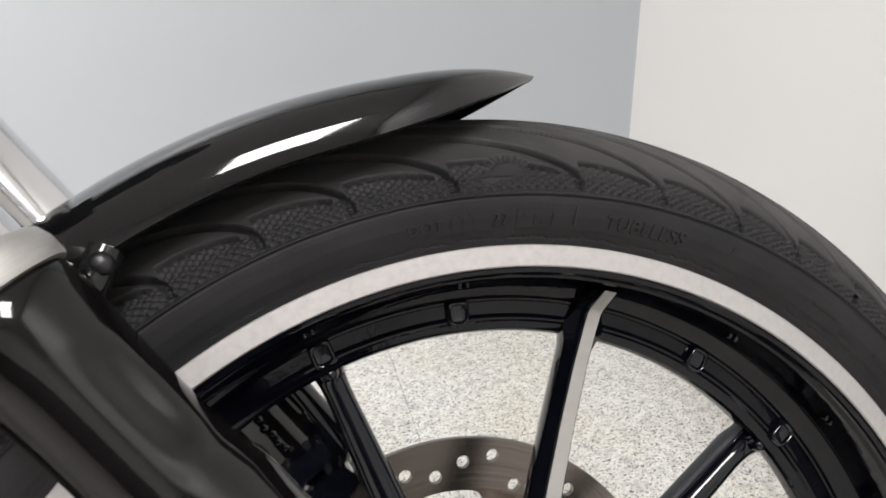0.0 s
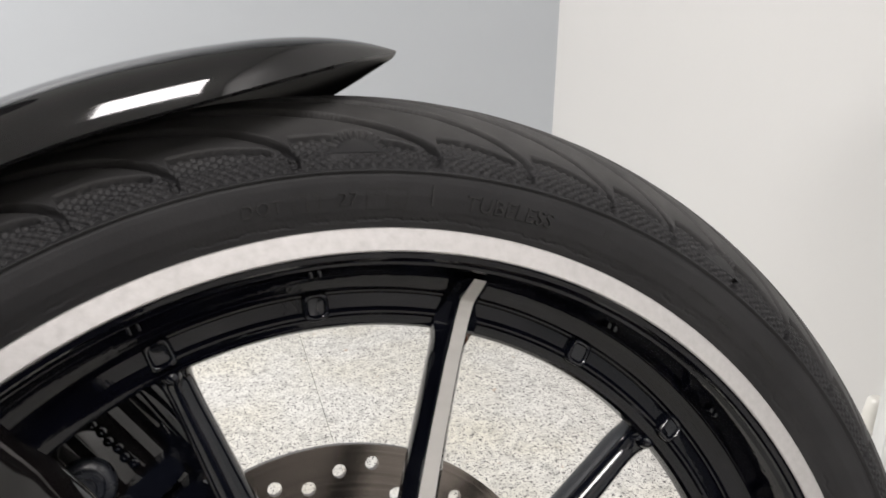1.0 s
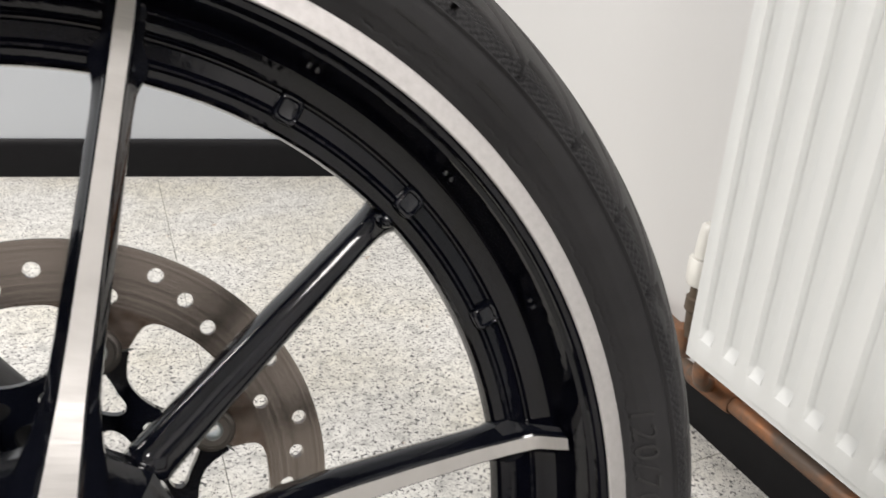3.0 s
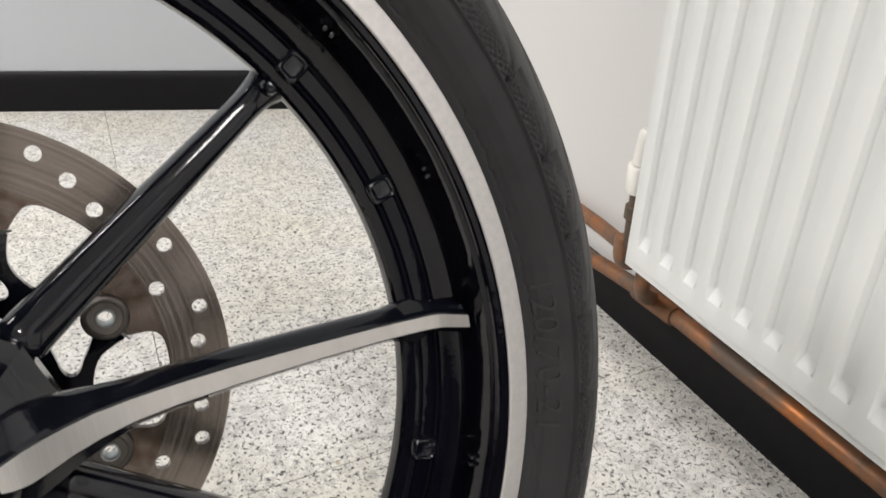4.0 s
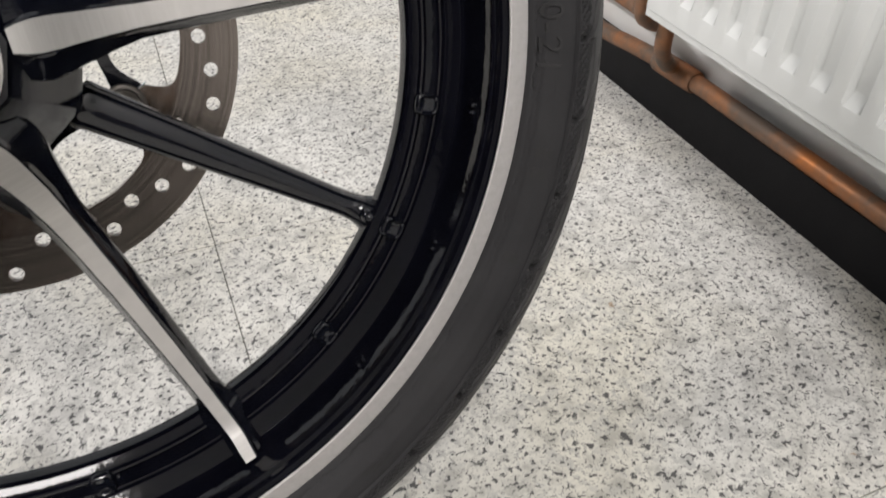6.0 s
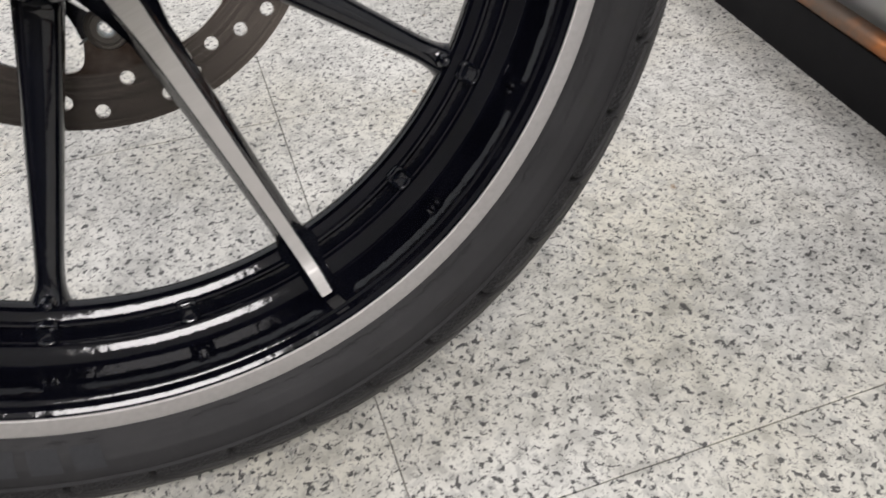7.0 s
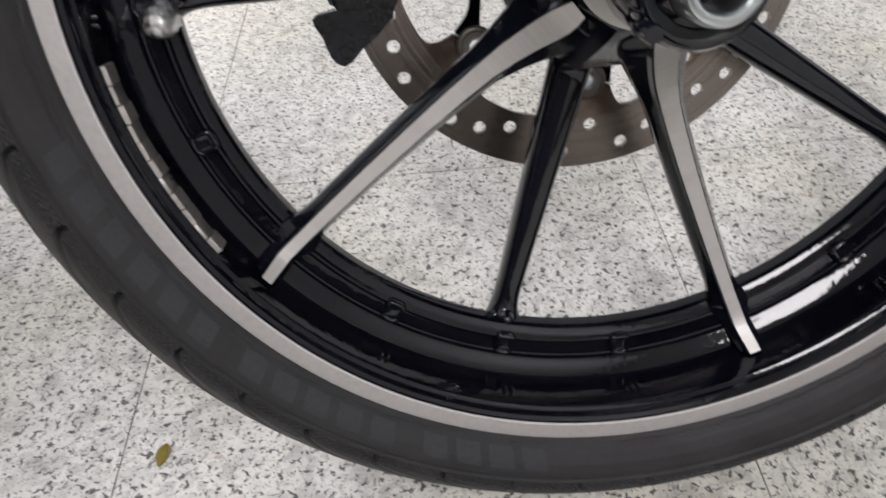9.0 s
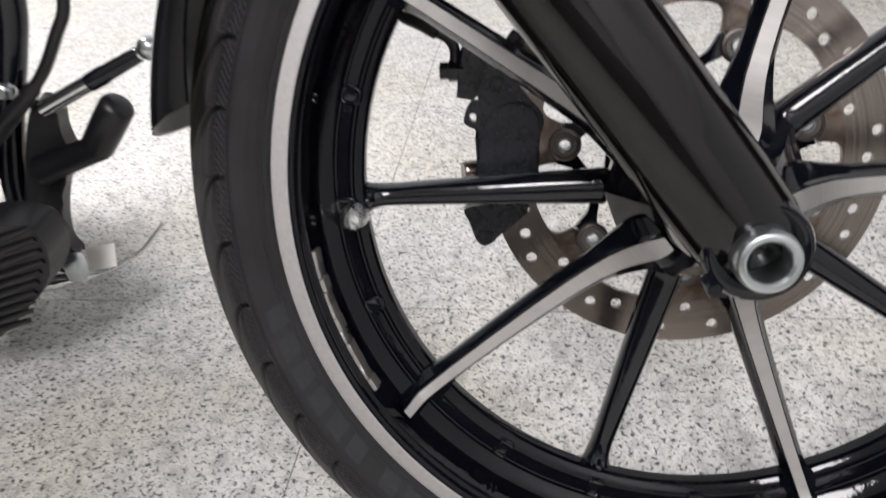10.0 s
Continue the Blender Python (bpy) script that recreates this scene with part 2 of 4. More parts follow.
def loft(rings, closed=True, cap=True, bm=None, mat=0, loop=False):
    """Skin over rings of equally many points."""
    bm = bm or bmesh.new()
    vs = [[bm.verts.new(p) for p in ring] for ring in rings]
    n = len(rings[0])
    pairs = list(zip(vs, vs[1:])) + ([(vs[-1], vs[0])] if loop else [])
    for a, b in pairs:
        for i in range(n if closed else n - 1):
            j = (i + 1) % n
            bm.faces.new((a[i], a[j], b[j], b[i])).material_index = mat
    if cap and closed and not loop:
        bm.faces.new(list(reversed(vs[0]))).material_index = mat
        bm.faces.new(vs[-1]).material_index = mat
    return bm


def lathe(profile, steps=64, bm=None, mat=0, closed=False, start=0.0, end=360.0):
    """Turn (radius, y) points about the y axis."""
    full = abs(end - start) >= 359.9
    n = steps if full else steps + 1
    rings = []
    for i in range(n):
        a = radians(start + (end - start) * i / steps)
        rings.append([(r * math.cos(a), y, r * math.sin(a)) for r, y in profile])
    return loft(rings, closed, not full, bm, mat, full)


def sweep(points, radius, sides=12, bm=None, mat=0, cap=True):
    """Round bar along points; radius may be a list."""
    pts = [Vector(p) for p in points]
    rad = radius if isinstance(radius, (list, tuple)) else [radius] * len(pts)
    rings, side = [], None
    for i, p in enumerate(pts):
        d = (pts[min(i + 1, len(pts) - 1)] - pts[max(i - 1, 0)]).normalized()
        if side is None:
            side = d.orthogonal().normalized()
        side = (side - d * side.dot(d)).normalized()
        up = d.cross(side)
        rings.append([p + rad[i] * (math.cos(2 * math.pi * k / sides) * side + math.sin(2 * math.pi * k / sides) * up) for k in range(sides)])
    return loft(rings, True, cap, bm, mat)


def curve(points, n=8):
    """Smooth line through points."""
    p = [Vector(q) for q in points]
    p = [2 * p[0] - p[1]] + p + [2 * p[-1] - p[-2]]
    out = []
    for i in range(1, len(p) - 2):
        a, b, c, d = p[i - 1:i + 3]
        for k in range(n):
            t = k / n
            out.append(0.5 * (2 * b + (c - a) * t + (2 * a - 5 * b + 4 * c - d) * t * t + (3 * b - a - 3 * c + d) * t ** 3))
    return out + [p[-2]]


def box(lo, hi, bevel=0.0, bm=None, segments=2, mat=0):
    bm = bm or bmesh.new()
    made = bmesh.ops.create_cube(bm, size=1)["verts"]
    lo, hi = Vector(lo), Vector(hi)
    for v in made:
        v.co = (lo + hi) / 2 + Vector([v.co[i] * (hi[i] - lo[i]) for i in range(3)])
    if mat:
        for f in {f for v in made for f in v.link_faces}:
            f.material_index = mat
    if bevel:
        bmesh.ops.bevel(bm, geom=list({e for v in made for e in v.link_edges}), offset=bevel, segments=segments, affect="EDGES", profile=0.5)
    return bm


def plate(outline, holes, y0, y1, bevel=0.0):
    """Flat plate from an (x, z) outline with holes, between y0 and y1."""

    pts, loops = [], []
    for ring in (outline, *holes):
        loops.append(list(range(len(pts), len(pts) + len(ring))))
        pts += [Vector(p) for p in ring]
    edges = [(l[i], l[(i + 1) % len(l)]) for l in loops for i in range(len(l))]
    co, _, tris, *_ = mathutils.geometry.delaunay_2d_cdt(pts, edges, [], 0, 1e-6)

    def inside(q, ring):
        odd = False
        for (x0, z0), (x1, z1) in zip(ring, ring[1:] + ring[:1]):
            if (z0 > q.y) != (z1 > q.y) and q.x < x0 + (q.y - z0) * (x1 - x0) / (z1 - z0):
                odd = not odd
        return odd

    mids = [(f, (co[f[0]] + co[f[1]] + co[f[2]]) / 3) for f in tris]
    tris = [f for f, q in mids if inside(q, outline) and not any(inside(q, h) for h in holes)]
    bm = bmesh.new()
    front = [bm.verts.new((p.x, y0, p.y)) for p in co]
    back = [bm.verts.new((p.x, y1, p.y)) for p in co]
    for f in tris:
        bm.faces.new([front[i] for i in f])
        bm.faces.new([back[i] for i in reversed(f)])
    rim = [e for e in bm.edges if len(e.link_faces) == 1 and e.verts[0] in set(front)]
    index = {v: i for i, v in enumerate(front)}
    for e in rim:
        a, b = (index[v] for v in e.verts)
        bm.faces.new((front[a], front[b], back[b], back[a]))
    return bm


def smooth_loop(pts, n=5):
    p = [Vector((x, 0, z)) for x, z in pts]
    m = len(p)
    out = []
    for i in range(m):
        a, b, c, d = p[i - 1], p[i], p[(i + 1) % m], p[(i + 2) % m]
        for k in range(n):
            t = k / n
            q = 0.5 * (2 * b + (c - a) * t + (2 * a - 5 * b + 4 * c - d) * t * t + (3 * b - a - 3 * c + d) * t ** 3)
            out.append((q.x, q.z))
    return out


def ring_pts(r, n, cx=0.0, cz=0.0, turn=0.0):
    return [(cx + r * math.cos(turn + 2 * math.pi * i / n), cz + r * math.sin(turn + 2 * math.pi * i / n)) for i in range(n)]


def polar(r, a, y=0.0):
    a = radians(a)
    return Vector((r * math.cos(a), y, r * math.sin(a)))


def spin(a):
    """Turn by a degrees about the wheel's axle, from +x towards +z."""
    return pose(0, 0, 0, 0, -a, 0)


# the wheel's own axes in the room: it leans away and rests on the floor
HUB = 0.3309
WHEEL = Matrix(((0.99965, 0.00843, -0.02491, 0), (0.0, 0.94723, 0.32056, 0), (0.02630, -0.32045, 0.94690, HUB), (0, 0, 0, 1)))
DOWN = WHEEL.to_3x3().inverted() @ Vector((0, 0, 1))

# ---- the room ----
CORNER, LEAN_X, SLANT = (0.784, 1.290), 0.07, 0.388
LEFT_X, FRONT_Y = -4.2, -3.6


def east_x(y):
    return CORNER[0] + LEAN_X * (y - CORNER[1])


def back_y(x):
    return CORNER[1] + SLANT * (CORNER[0] - x)


def wall_between(name, a, b, inward, mat, label, height=CEILING, thick=0.12):
    a, b, n = Vector((*a, 0)), Vector((*b, 0)), Vector((*inward, 0)).normalized()
    bm = loft([[p, q, q + Vector((0, 0, height)), p + Vector((0, 0, height))] for p, q in ((a, a - n * thick), (b, b - n * thick))])
    return single(name, bm, mat, label, "wall", kind="structure")


back_n = Vector((-SLANT, -1)).normalized()
east_n = Vector((-1, LEAN_X)).normalized()
wall_between("wall_east", (east_x(FRONT_Y), FRONT_Y), CORNER, east_n, WHITE_WALL, "plain white painted wall behind the radiator")
wall_between("wall_north", (CORNER[0] + 0.12, back_y(CORNER[0] + 0.12)), (LEFT_X, back_y(LEFT_X)), back_n, GREY_WALL, "smooth pale blue-grey painted wall")
# west and south walls are unseen; their tones shape the reflections
wall_between("wall_west", (LEFT_X, FRONT_Y), (LEFT_X, back_y(LEFT_X)), (1, 0), DARK_WALL, "unseen side wall in dark grey, closing the room")
wall_between("wall_south", (LEFT_X, FRONT_Y), (east_x(FRONT_Y), FRONT_Y), (0, 1), SOUTH_WALL, "unseen off-white wall, closing the room")
# unseen dark panel, added so glossy black parts reflect a dark band
for name, a, b, inward in (("reflected_dark_south", (LEFT_X, FRONT_Y), (east_x(FRONT_Y), FRONT_Y), (0, 1)),):
    n = Vector((*inward, 0))
    foot = [Vector((*a, 0)) + n * 0.002, Vector((*b, 0)) + n * 0.002]
    single(name, loft([[p, p + n * 0.018, p + n * 0.018 + Vector((0, 0, 1.13)), p + n * 0.010 + Vector((0, 0, 1.15)), p + Vector((0, 0, 1.15))] for p in foot]), REFLECTED_DARK, "unseen dark lower panel, added to darken reflections in the black parts", "wall panel", kind="structure")
single("ceiling", box((LEFT_X - 0.1, FRONT_Y - 0.1, CEILING), (CORNER[0] + 0.2, back_y(LEFT_X) + 0.2, CEILING + 0.1)), CEIL, "white painted ceiling", "ceiling", kind="structure")


def ceiling_panel():
    ob = thing("ceiling_light", "flat white rectangular panel light in the ceiling", "lamp", (0, 0, CEILING), "ceiling panels")
    w, l = PANEL_W / 2, PANEL_L / 2
    bm = bmesh.new()
    for lo, hi in (((-w, -l, -0.02), (-w + 0.02, l, 0)), ((w - 0.02, -l, -0.02), (w, l, 0)), ((-w + 0.02, -l, -0.02), (w - 0.02, -l + 0.02, 0)), ((-w + 0.02, l - 0.02, -0.02), (w - 0.02, l, 0))):
        box(lo, hi, 0, bm)
    part("frame", bm, PLASTIC, ob)
    part("diffuser", box((-w + 0.021, -l + 0.021, -0.014), (w - 0.021, l - 0.021, -0.002)), PLASTIC, ob)
    return ob


first = ceiling_panel()
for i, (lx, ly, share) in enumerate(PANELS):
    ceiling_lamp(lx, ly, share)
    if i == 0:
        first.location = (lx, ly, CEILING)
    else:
        # fixture for the added, unseen second light
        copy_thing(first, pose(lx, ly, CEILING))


def skirting(name, a, b, inward, height, thick, label):
    a, b, n = Vector((*a, 0)), Vector((*b, 0)), Vector((*inward, 0)).normalized()
    cove = [(thick, 0), (thick, height * 0.75), (thick * 0.8, height * 0.93), (thick * 0.4, height), (0, height), (0, 0)]
    bm = loft([[p + n * d + Vector((0, 0, z)) for d, z in cove] for p in (a, b)])
    return single(name, bm, SKIRT, label, "skirting", kind="structure")


skirting("baseboard_north", (CORNER[0] - 0.018, back_y(CORNER[0] - 0.018)), (LEFT_X, back_y(LEFT_X)), back_n, 0.090, 0.012, "black coved skirting along the grey wall")
skirting("baseboard_east", (east_x(FRONT_Y), FRONT_Y), (east_x(CORNER[1] - 0.001), CORNER[1] - 0.001), east_n, 0.064, 0.015, "scuffed black skirting under the radiator pipe")

# ---- radiator on the white wall ----
RAD_LEN, RAD_LO, RAD_HI, PITCH, FLUTE = 1.04, 0.173, 0.773, 0.0353, 0.0275
RAD_AT = pose(0.5940, 0.2136, 0, 0, 0, -4.5)


def radiator_front():
    """Sheet with upright pressed flutes, a folded edge all round and sloping flute ends."""
    across = [(0.0, 0.004, 0), (0.0015, 0.0012, 0), (0.0070, 0.0012, 0), (0.0082, 0.0, 0)]
    mid = FLUTE
    while mid < RAD_LEN - 0.03:
        for off, deep in ((-0.0118, 0.0), (-0.0102, 0.0006), (-0.0076, 0.0074), (-0.0058, 0.0084), (0.0058, 0.0084), (0.0076, 0.0074), (0.0102, 0.0006), (0.0118, 0.0)):
            across.append((mid + off, 0.0, deep))
        mid += PITCH
    across += [(RAD_LEN - 0.0082, 0.0, 0), (RAD_LEN - 0.0070, 0.0012, 0), (RAD_LEN - 0.0015, 0.0012, 0), (RAD_LEN, 0.004, 0)]
    rows = [(RAD_LO, 0.0, 0.012), (RAD_LO, 0.0, 0.0045), (RAD_LO + 0.002, 0.0, 0.0014), (RAD_LO + 0.0085, 0.0, 0.0014), (RAD_LO + 0.0098, 0.0, 0), (RAD_LO + 0.030, 0.0, 0), (RAD_LO + 0.0315, 0.06, 0), (RAD_LO + 0.0415, 0.95, 0), (RAD_LO + 0.043, 1.0, 0),
            (RAD_HI - 0.047, 1.0, 0), (RAD_HI - 0.033, 0.0, 0), (RAD_HI - 0.003, 0, 0), (RAD_HI, 0, 0.004), (RAD_HI, 0, 0.012)]
    return loft([[(max(back, edge) + deep * share, -y, z) for y, edge, deep in across] for z, share, back in rows], False, False)


def build_radiator():
    ob = thing("radiator", "white enamelled steel panel radiator hung on the wall", "radiator", RAD_AT @ Vector((0, 0, RAD_LO)))
    part("front_panel", radiator_front(), RADIATOR, ob, "white ribbed steel panel", RAD_AT, 30)
    part("back_panel", box((0.060, -RAD_LEN + 0.01, RAD_LO + 0.01), (0.072, -0.012, RAD_HI - 0.01), 0.003), RADIATOR, ob, "", RAD_AT)
    for y in (-0.006, -RAD_LEN + 0.002):
        part("side_cover", box((0.013, y - 0.0015, RAD_LO + 0.02), (0.070, y + 0.0015, RAD_HI - 0.004), 0.001), RADIATOR, ob, "", RAD_AT)
    top = bmesh.new()
    for k in range(41):
        y = -0.02 - k * 0.0248
        box((0.014, y - 0.004, RAD_HI - 0.006), (0.060, y + 0.004, RAD_HI - 0.002), 0, top)
    part("top_grille", top, RADIATOR, ob, "", RAD_AT)
    for y in (-0.2, -0.8):
        part("bracket", box((0.073, y - 0.015, RAD_LO + 0.06), (0.108, y + 0.015, RAD_HI - 0.08), 0.002), RADIATOR, ob, "", RAD_AT)
    return ob


build_radiator()


def build_valve():
    at = Vector((0.617, 0.230, 0.018))
    ob = thing("radiator_valve", "white plastic radiator valve above a corroded brass tail", "valve", (at.x, at.y, 0.20))
    up = pose(at.x, at.y, at.z, -90, 0, 0)
    part("cap", lathe([(0.0, -0.300), (0.007, -0.300), (0.010, -0.297), (0.0115, -0.285), (0.0125, -0.268), (0.0125, -0.262), (0.0, -0.262)], 20), PLASTIC, ob, "white plastic cap", up)
    body = lathe([(0.0, -0.261), (0.0155, -0.261), (0.017, -0.257), (0.017, -0.235), (0.015, -0.230), (0.0, -0.230)], 20)
    part("knob", body, PLASTIC, ob, "ribbed cream plastic sleeve", up)
    part("tail", lathe([(0.0, -0.2295), (0.010, -0.2295), (0.010, -0.215), (0.013, -0.213), (0.013, -0.199), (0.010, -0.196), (0.009, -0.165), (0.0, -0.165)], 12), STAINED, ob, "stained metal valve body", up)
    part("union", sweep([(at.x, at.y - 0.0005, 0.229), (at.x + 0.002, 0.185, 0.229)], 0.009, 10), STAINED, ob, "", Matrix())
    return ob


build_valve()


def pipes():
    run = lambda y, z, off=0.012: (east_x(y) - off, y, z)
    bm = sweep(curve([run(1.24, 0.050), run(0.60, 0.052), run(0.424, 0.057), run(0.344, 0.065), run(0.262, 0.072), run(0.117, 0.0735), run(-0.4, 0.0745), run(-3.4, 0.0745)], 8), 0.0108, 12)
    low = single("copper_pipe", bm, COPPER, "long dull copper heating pipe lying on the skirting", "pipe")
    tee = sweep([run(0.292, 0.0695), run(0.290, 0.0697), run(0.280, 0.0703), run(0.228, 0.0725), run(0.218, 0.0729), run(0.216, 0.0730)], [0.0125, 0.0138, 0.0142, 0.0142, 0.0138, 0.0125], 16)
    part("tee_fitting", tee, COPPER, low, "stained soldered tee fitting", Matrix())
    bm = sweep(curve([run(1.22, 0.117), run(0.6, 0.1165), run(0.46, 0.1145), run(0.38, 0.116, 0.014), run(0.32, 0.121, 0.024), run(0.27, 0.131, 0.045), (0.618, 0.240, 0.160), (0.614, 0.240, 0.190)], 8), 0.0098, 12)
    single("copper_pipe", bm, COPPER, "copper pipe bending up to the radiator valve", "pipe")
    bm = sweep(curve([(0.640, 0.222, 0.190), (0.642, 0.226, 0.150), (0.652, 0.236, 0.115), (0.676, 0.250, 0.088), run(0.256, 0.0745, 0.014)], 8), 0.0098, 12)
    single("copper_pipe", bm, COPPER, "short copper branch dropping from the radiator to the tee", "pipe")


pipes()

# ---- the motorcycle's front end ----
bike = thing("motorcycle", "black motorcycle leaning over with its front wheel turned on terrazzo tiles", "motorcycle")

# tyre: sidewall, scaled band, and grooved tread
TYRE_STEPS = 3600
SIDE = [(0.2800, -0.0480), (0.2822, -0.0500), (0.2840, -0.0512), (0.2880, -0.0545), (0.2940, -0.0578), (0.3000, -0.0594), (0.3032, -0.0598)]
BAND = [(0.3034, -0.0592), (0.3037, -0.0592), (0.3041, -0.0608), (0.3046, -0.0613), (0.3051, -0.0611), (0.3054, -0.0598), (0.3056, -0.0589)]
CROWN = 0.3492


def tyre_profile():
    """(radius, y, band position, tread position) from the near bead over the crown to the far bead."""
    rows = []
    for (r0, y0), (r1, y1) in zip(SIDE, SIDE[1:]):
        for k in range(6):
            rows.append((r0 + (r1 - r0) * k / 6, y0 + (y1 - y0) * k / 6, -1.0, -1.0))
    rows += [(r, y, -1.0, -1.0) for r, y in BAND]
    for k in range(1, 15):
        s = k / 14
        rows.append((0.3058 + 0.0075 * s, -0.0592 + 0.0020 * s ** 1.4, s, -1.0))
    for s in [0.30 * k / 40 for k in range(41)] + [0.30 + 0.40 * k / 44 for k in range(1, 45)] + [0.70 + 0.30 * k / 8 for k in range(1, 9)]:
        w = 1 - s
        rows.append((0.3134 + (CROWN - 0.3134) * (1 - w ** 2.15), -0.0571 * w ** 0.96, -1.0 if s else 1.0, s))
    for k in range(1, 15):
        s = k / 14
        rows.append((CROWN - (CROWN - 0.3210) * s ** 2.1, 0.0528 * s, -1.0, -1.0))
    rows += [(r, -y, -1.0, -1.0) for r, y in reversed(SIDE + BAND[:1])]
    return rows


def tyre_mesh():
    rows = np.array(tyre_profile())
    r, y, band, tread = rows.T
    n, m = TYRE_STEPS, len(rows)
    th = np.radians(np.arange(n) * 360.0 / n)[:, None]
    deg = np.degrees(th)
    R = np.repeat(r[None], n, 0)
    cut = np.zeros((n, m))
    # swept grooves over the tread, unevenly spaced round the tyre
    tips = [55.5, 62.6, 71.1, 79.8, 91.9, 101.0, 109.0] + [109.0 + 306.5 * k / 38 for k in range(1, 39)]
    phase = 8.0 * np.interp((deg - 55.5) % 360 + 55.5, tips, np.arange(len(tips))) - 0.6
    s = np.clip(tread, 0, 1)[None]
    step = 8.0
    on_tread = np.where(tread >= 0, 1.0, 0.0)[None]
    line = -0.8 + 32.0 * s ** 1.5
    d = (phase - line + step / 2) % step - step / 2
    slope = np.radians(48.0 * s ** 0.5) * r[None] / 0.070
    e = np.radians(d) * r[None] / np.sqrt(1 + slope ** 2)
    # a deep slot against a steep wall, with a shallow ramp beside it
    broad = 0.0030 + 0.0022 * np.clip((s - 0.06) / 0.30, 0, 1)
    slot = np.clip(1 + e / 0.0006, 0, 1) * np.clip((broad - e) / 0.0006, 0, 1) * (0.0042 + 0.0026 * np.clip(s / 0.1, 0, 1))
    wide = 0.0030 + 0.0030 * (1 - s) ** 4
    ramp = np.where(e >= 0, np.clip(1 - e / wide, 0, 1), 0) * 0.0014
    tip = np.clip((band[None] - 0.10) / 0.4, 0, 1)
    groove = np.maximum(slot, ramp) * np.maximum(on_tread, tip) * np.clip((0.80 - s) / 0.2, 0, 1)
    # scalloped ledge between the grooves along the scaled band
    along = ((phase + 0.6) % step) / step
    edge = 0.012 + 0.115 * np.sin(np.clip(along, 0, 1) * 1.72) ** 0.9
    keep = np.clip((along - 0.15) / 0.05, 0, 1)
    ledge = np.where(s < edge, 1.0, 0.0) * 0.0009 * on_tread
    lip = np.clip(1.4 - np.abs(s - edge + 0.010) / 0.012, 0, 1) * 0.0030 * on_tread * keep
    cut = np.maximum(groove, ledge + lip)
    # small scales on the band and up to the ledge
    length = np.cumsum(np.r_[0, np.hypot(np.diff(r), np.diff(y))])
    u, v = th * 0.315, length[None]
    cell = 0.0050
    p = ((u / cell + v / (cell * 0.80)) % 1.0) - 0.5
    q = ((u / cell - v / (cell * 0.80)) % 1.0) - 0.5
    pillow = np.cos(np.pi * p) * np.cos(np.pi * q)
    scales = (1 - np.clip(pillow * 2.0, 0, 1) ** 0.7) * 0.0015
    on = np.clip(np.where(band >= 0, 1.0, 0.0)[None] + np.where((tread >= 0)[None] & (s < edge), 1.0, 0.0), 0, 1)
    # three fan-shaped moulded marks interrupt the scales
    fan = np.zeros_like(cut)
    middle = length[int(np.argmax(band > 0.5))]
    for at in [86.6 - 37.5 * k for k in range(3)]:
        du, dv = np.radians((deg - at + 180) % 360 - 180) * 0.32, v - middle - 0.003
        rho, phi = np.hypot(du, dv), np.degrees(np.arctan2(dv, du))
        patch = np.clip((0.0150 - rho) / 0.002, 0, 1) * np.clip((phi + 25) / 20, 0, 1)
        on = on * (1 - patch)
        cut = cut * (1 - patch)
        ribs = 0.5 + 0.5 * np.sin(np.radians(phi * 30))
        fan = fan + np.clip((rho - 0.0090) / 0.0015, 0, 1) * np.clip((0.0155 - rho) / 0.0015, 0, 1) * np.clip((phi - 20) / 12, 0, 1) * np.clip((165 - phi) / 12, 0, 1) * ribs * 0.0018
        fan = fan + patch * 0.0007
    cut = cut + scales * on + fan
    # fine cracked lines in the rubber beside the rim
    near = (y < 0)[None]
    for base, key, deep in ((0.2836, 0.0, 0.0006), (0.2862, 2.1, 0.0003)):
        wave = base + 0.0004 * np.sin(th * 61 + key) + 0.0003 * np.sin(th * 143 + 2 * key) + 0.00025 * np.sin(th * 317 + key) + 0.0002 * np.sin(th * 731)
        open_part = np.clip(0.55 + 0.6 * np.sin(th * 5 + 1 + key) + 0.5 * np.sin(th * 23 + key) + 0.5 * np.sin(th * 97), 0, 1)
        cut = cut + np.clip(1 - np.abs(r[None] - wave) / 0.0006, 0, 1) * deep * near * open_part
    nr = np.gradient(y)
    ny = -np.gradient(r)
    norm = np.hypot(nr, ny)
    nr, ny = nr / norm, ny / norm
    R = r[None] - cut * nr[None]
    Y = y[None] - cut * ny[None]
    X, Z = R * np.cos(th), R * np.sin(th)
    # pressed flat where it stands on the floor
    low = X * DOWN.x + Y * DOWN.y + Z * DOWN.z + HUB - 0.0006
    push = np.where(low < 0, -low, 0)
    X, Y, Z = X + push * DOWN.x, Y + push * DOWN.y, Z + push * DOWN.z
    co = np.stack([X, Y, Z], -1).reshape(-1, 3)
    i, j = np.meshgrid(np.arange(n), np.arange(m - 1), indexing="ij")
    k = (i + 1) % n
    quads = np.stack([i * m + j, i * m + j + 1, k * m + j + 1, k * m + j], -1).reshape(-1, 4)
    me = bpy.data.meshes.new("tyre")
    me.vertices.add(len(co))
    me.vertices.foreach_set("co", co.ravel())
    me.loops.add(quads.size)
    me.loops.foreach_set("vertex_index", quads.ravel())
    me.polygons.add(len(quads))
    me.polygons.foreach_set("loop_start", np.arange(0, quads.size, 4))
    me.polygons.foreach_set("use_smooth", np.ones(len(quads), dtype=bool))
    me.update(calc_edges=True)
    me.validate()
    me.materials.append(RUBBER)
    return me


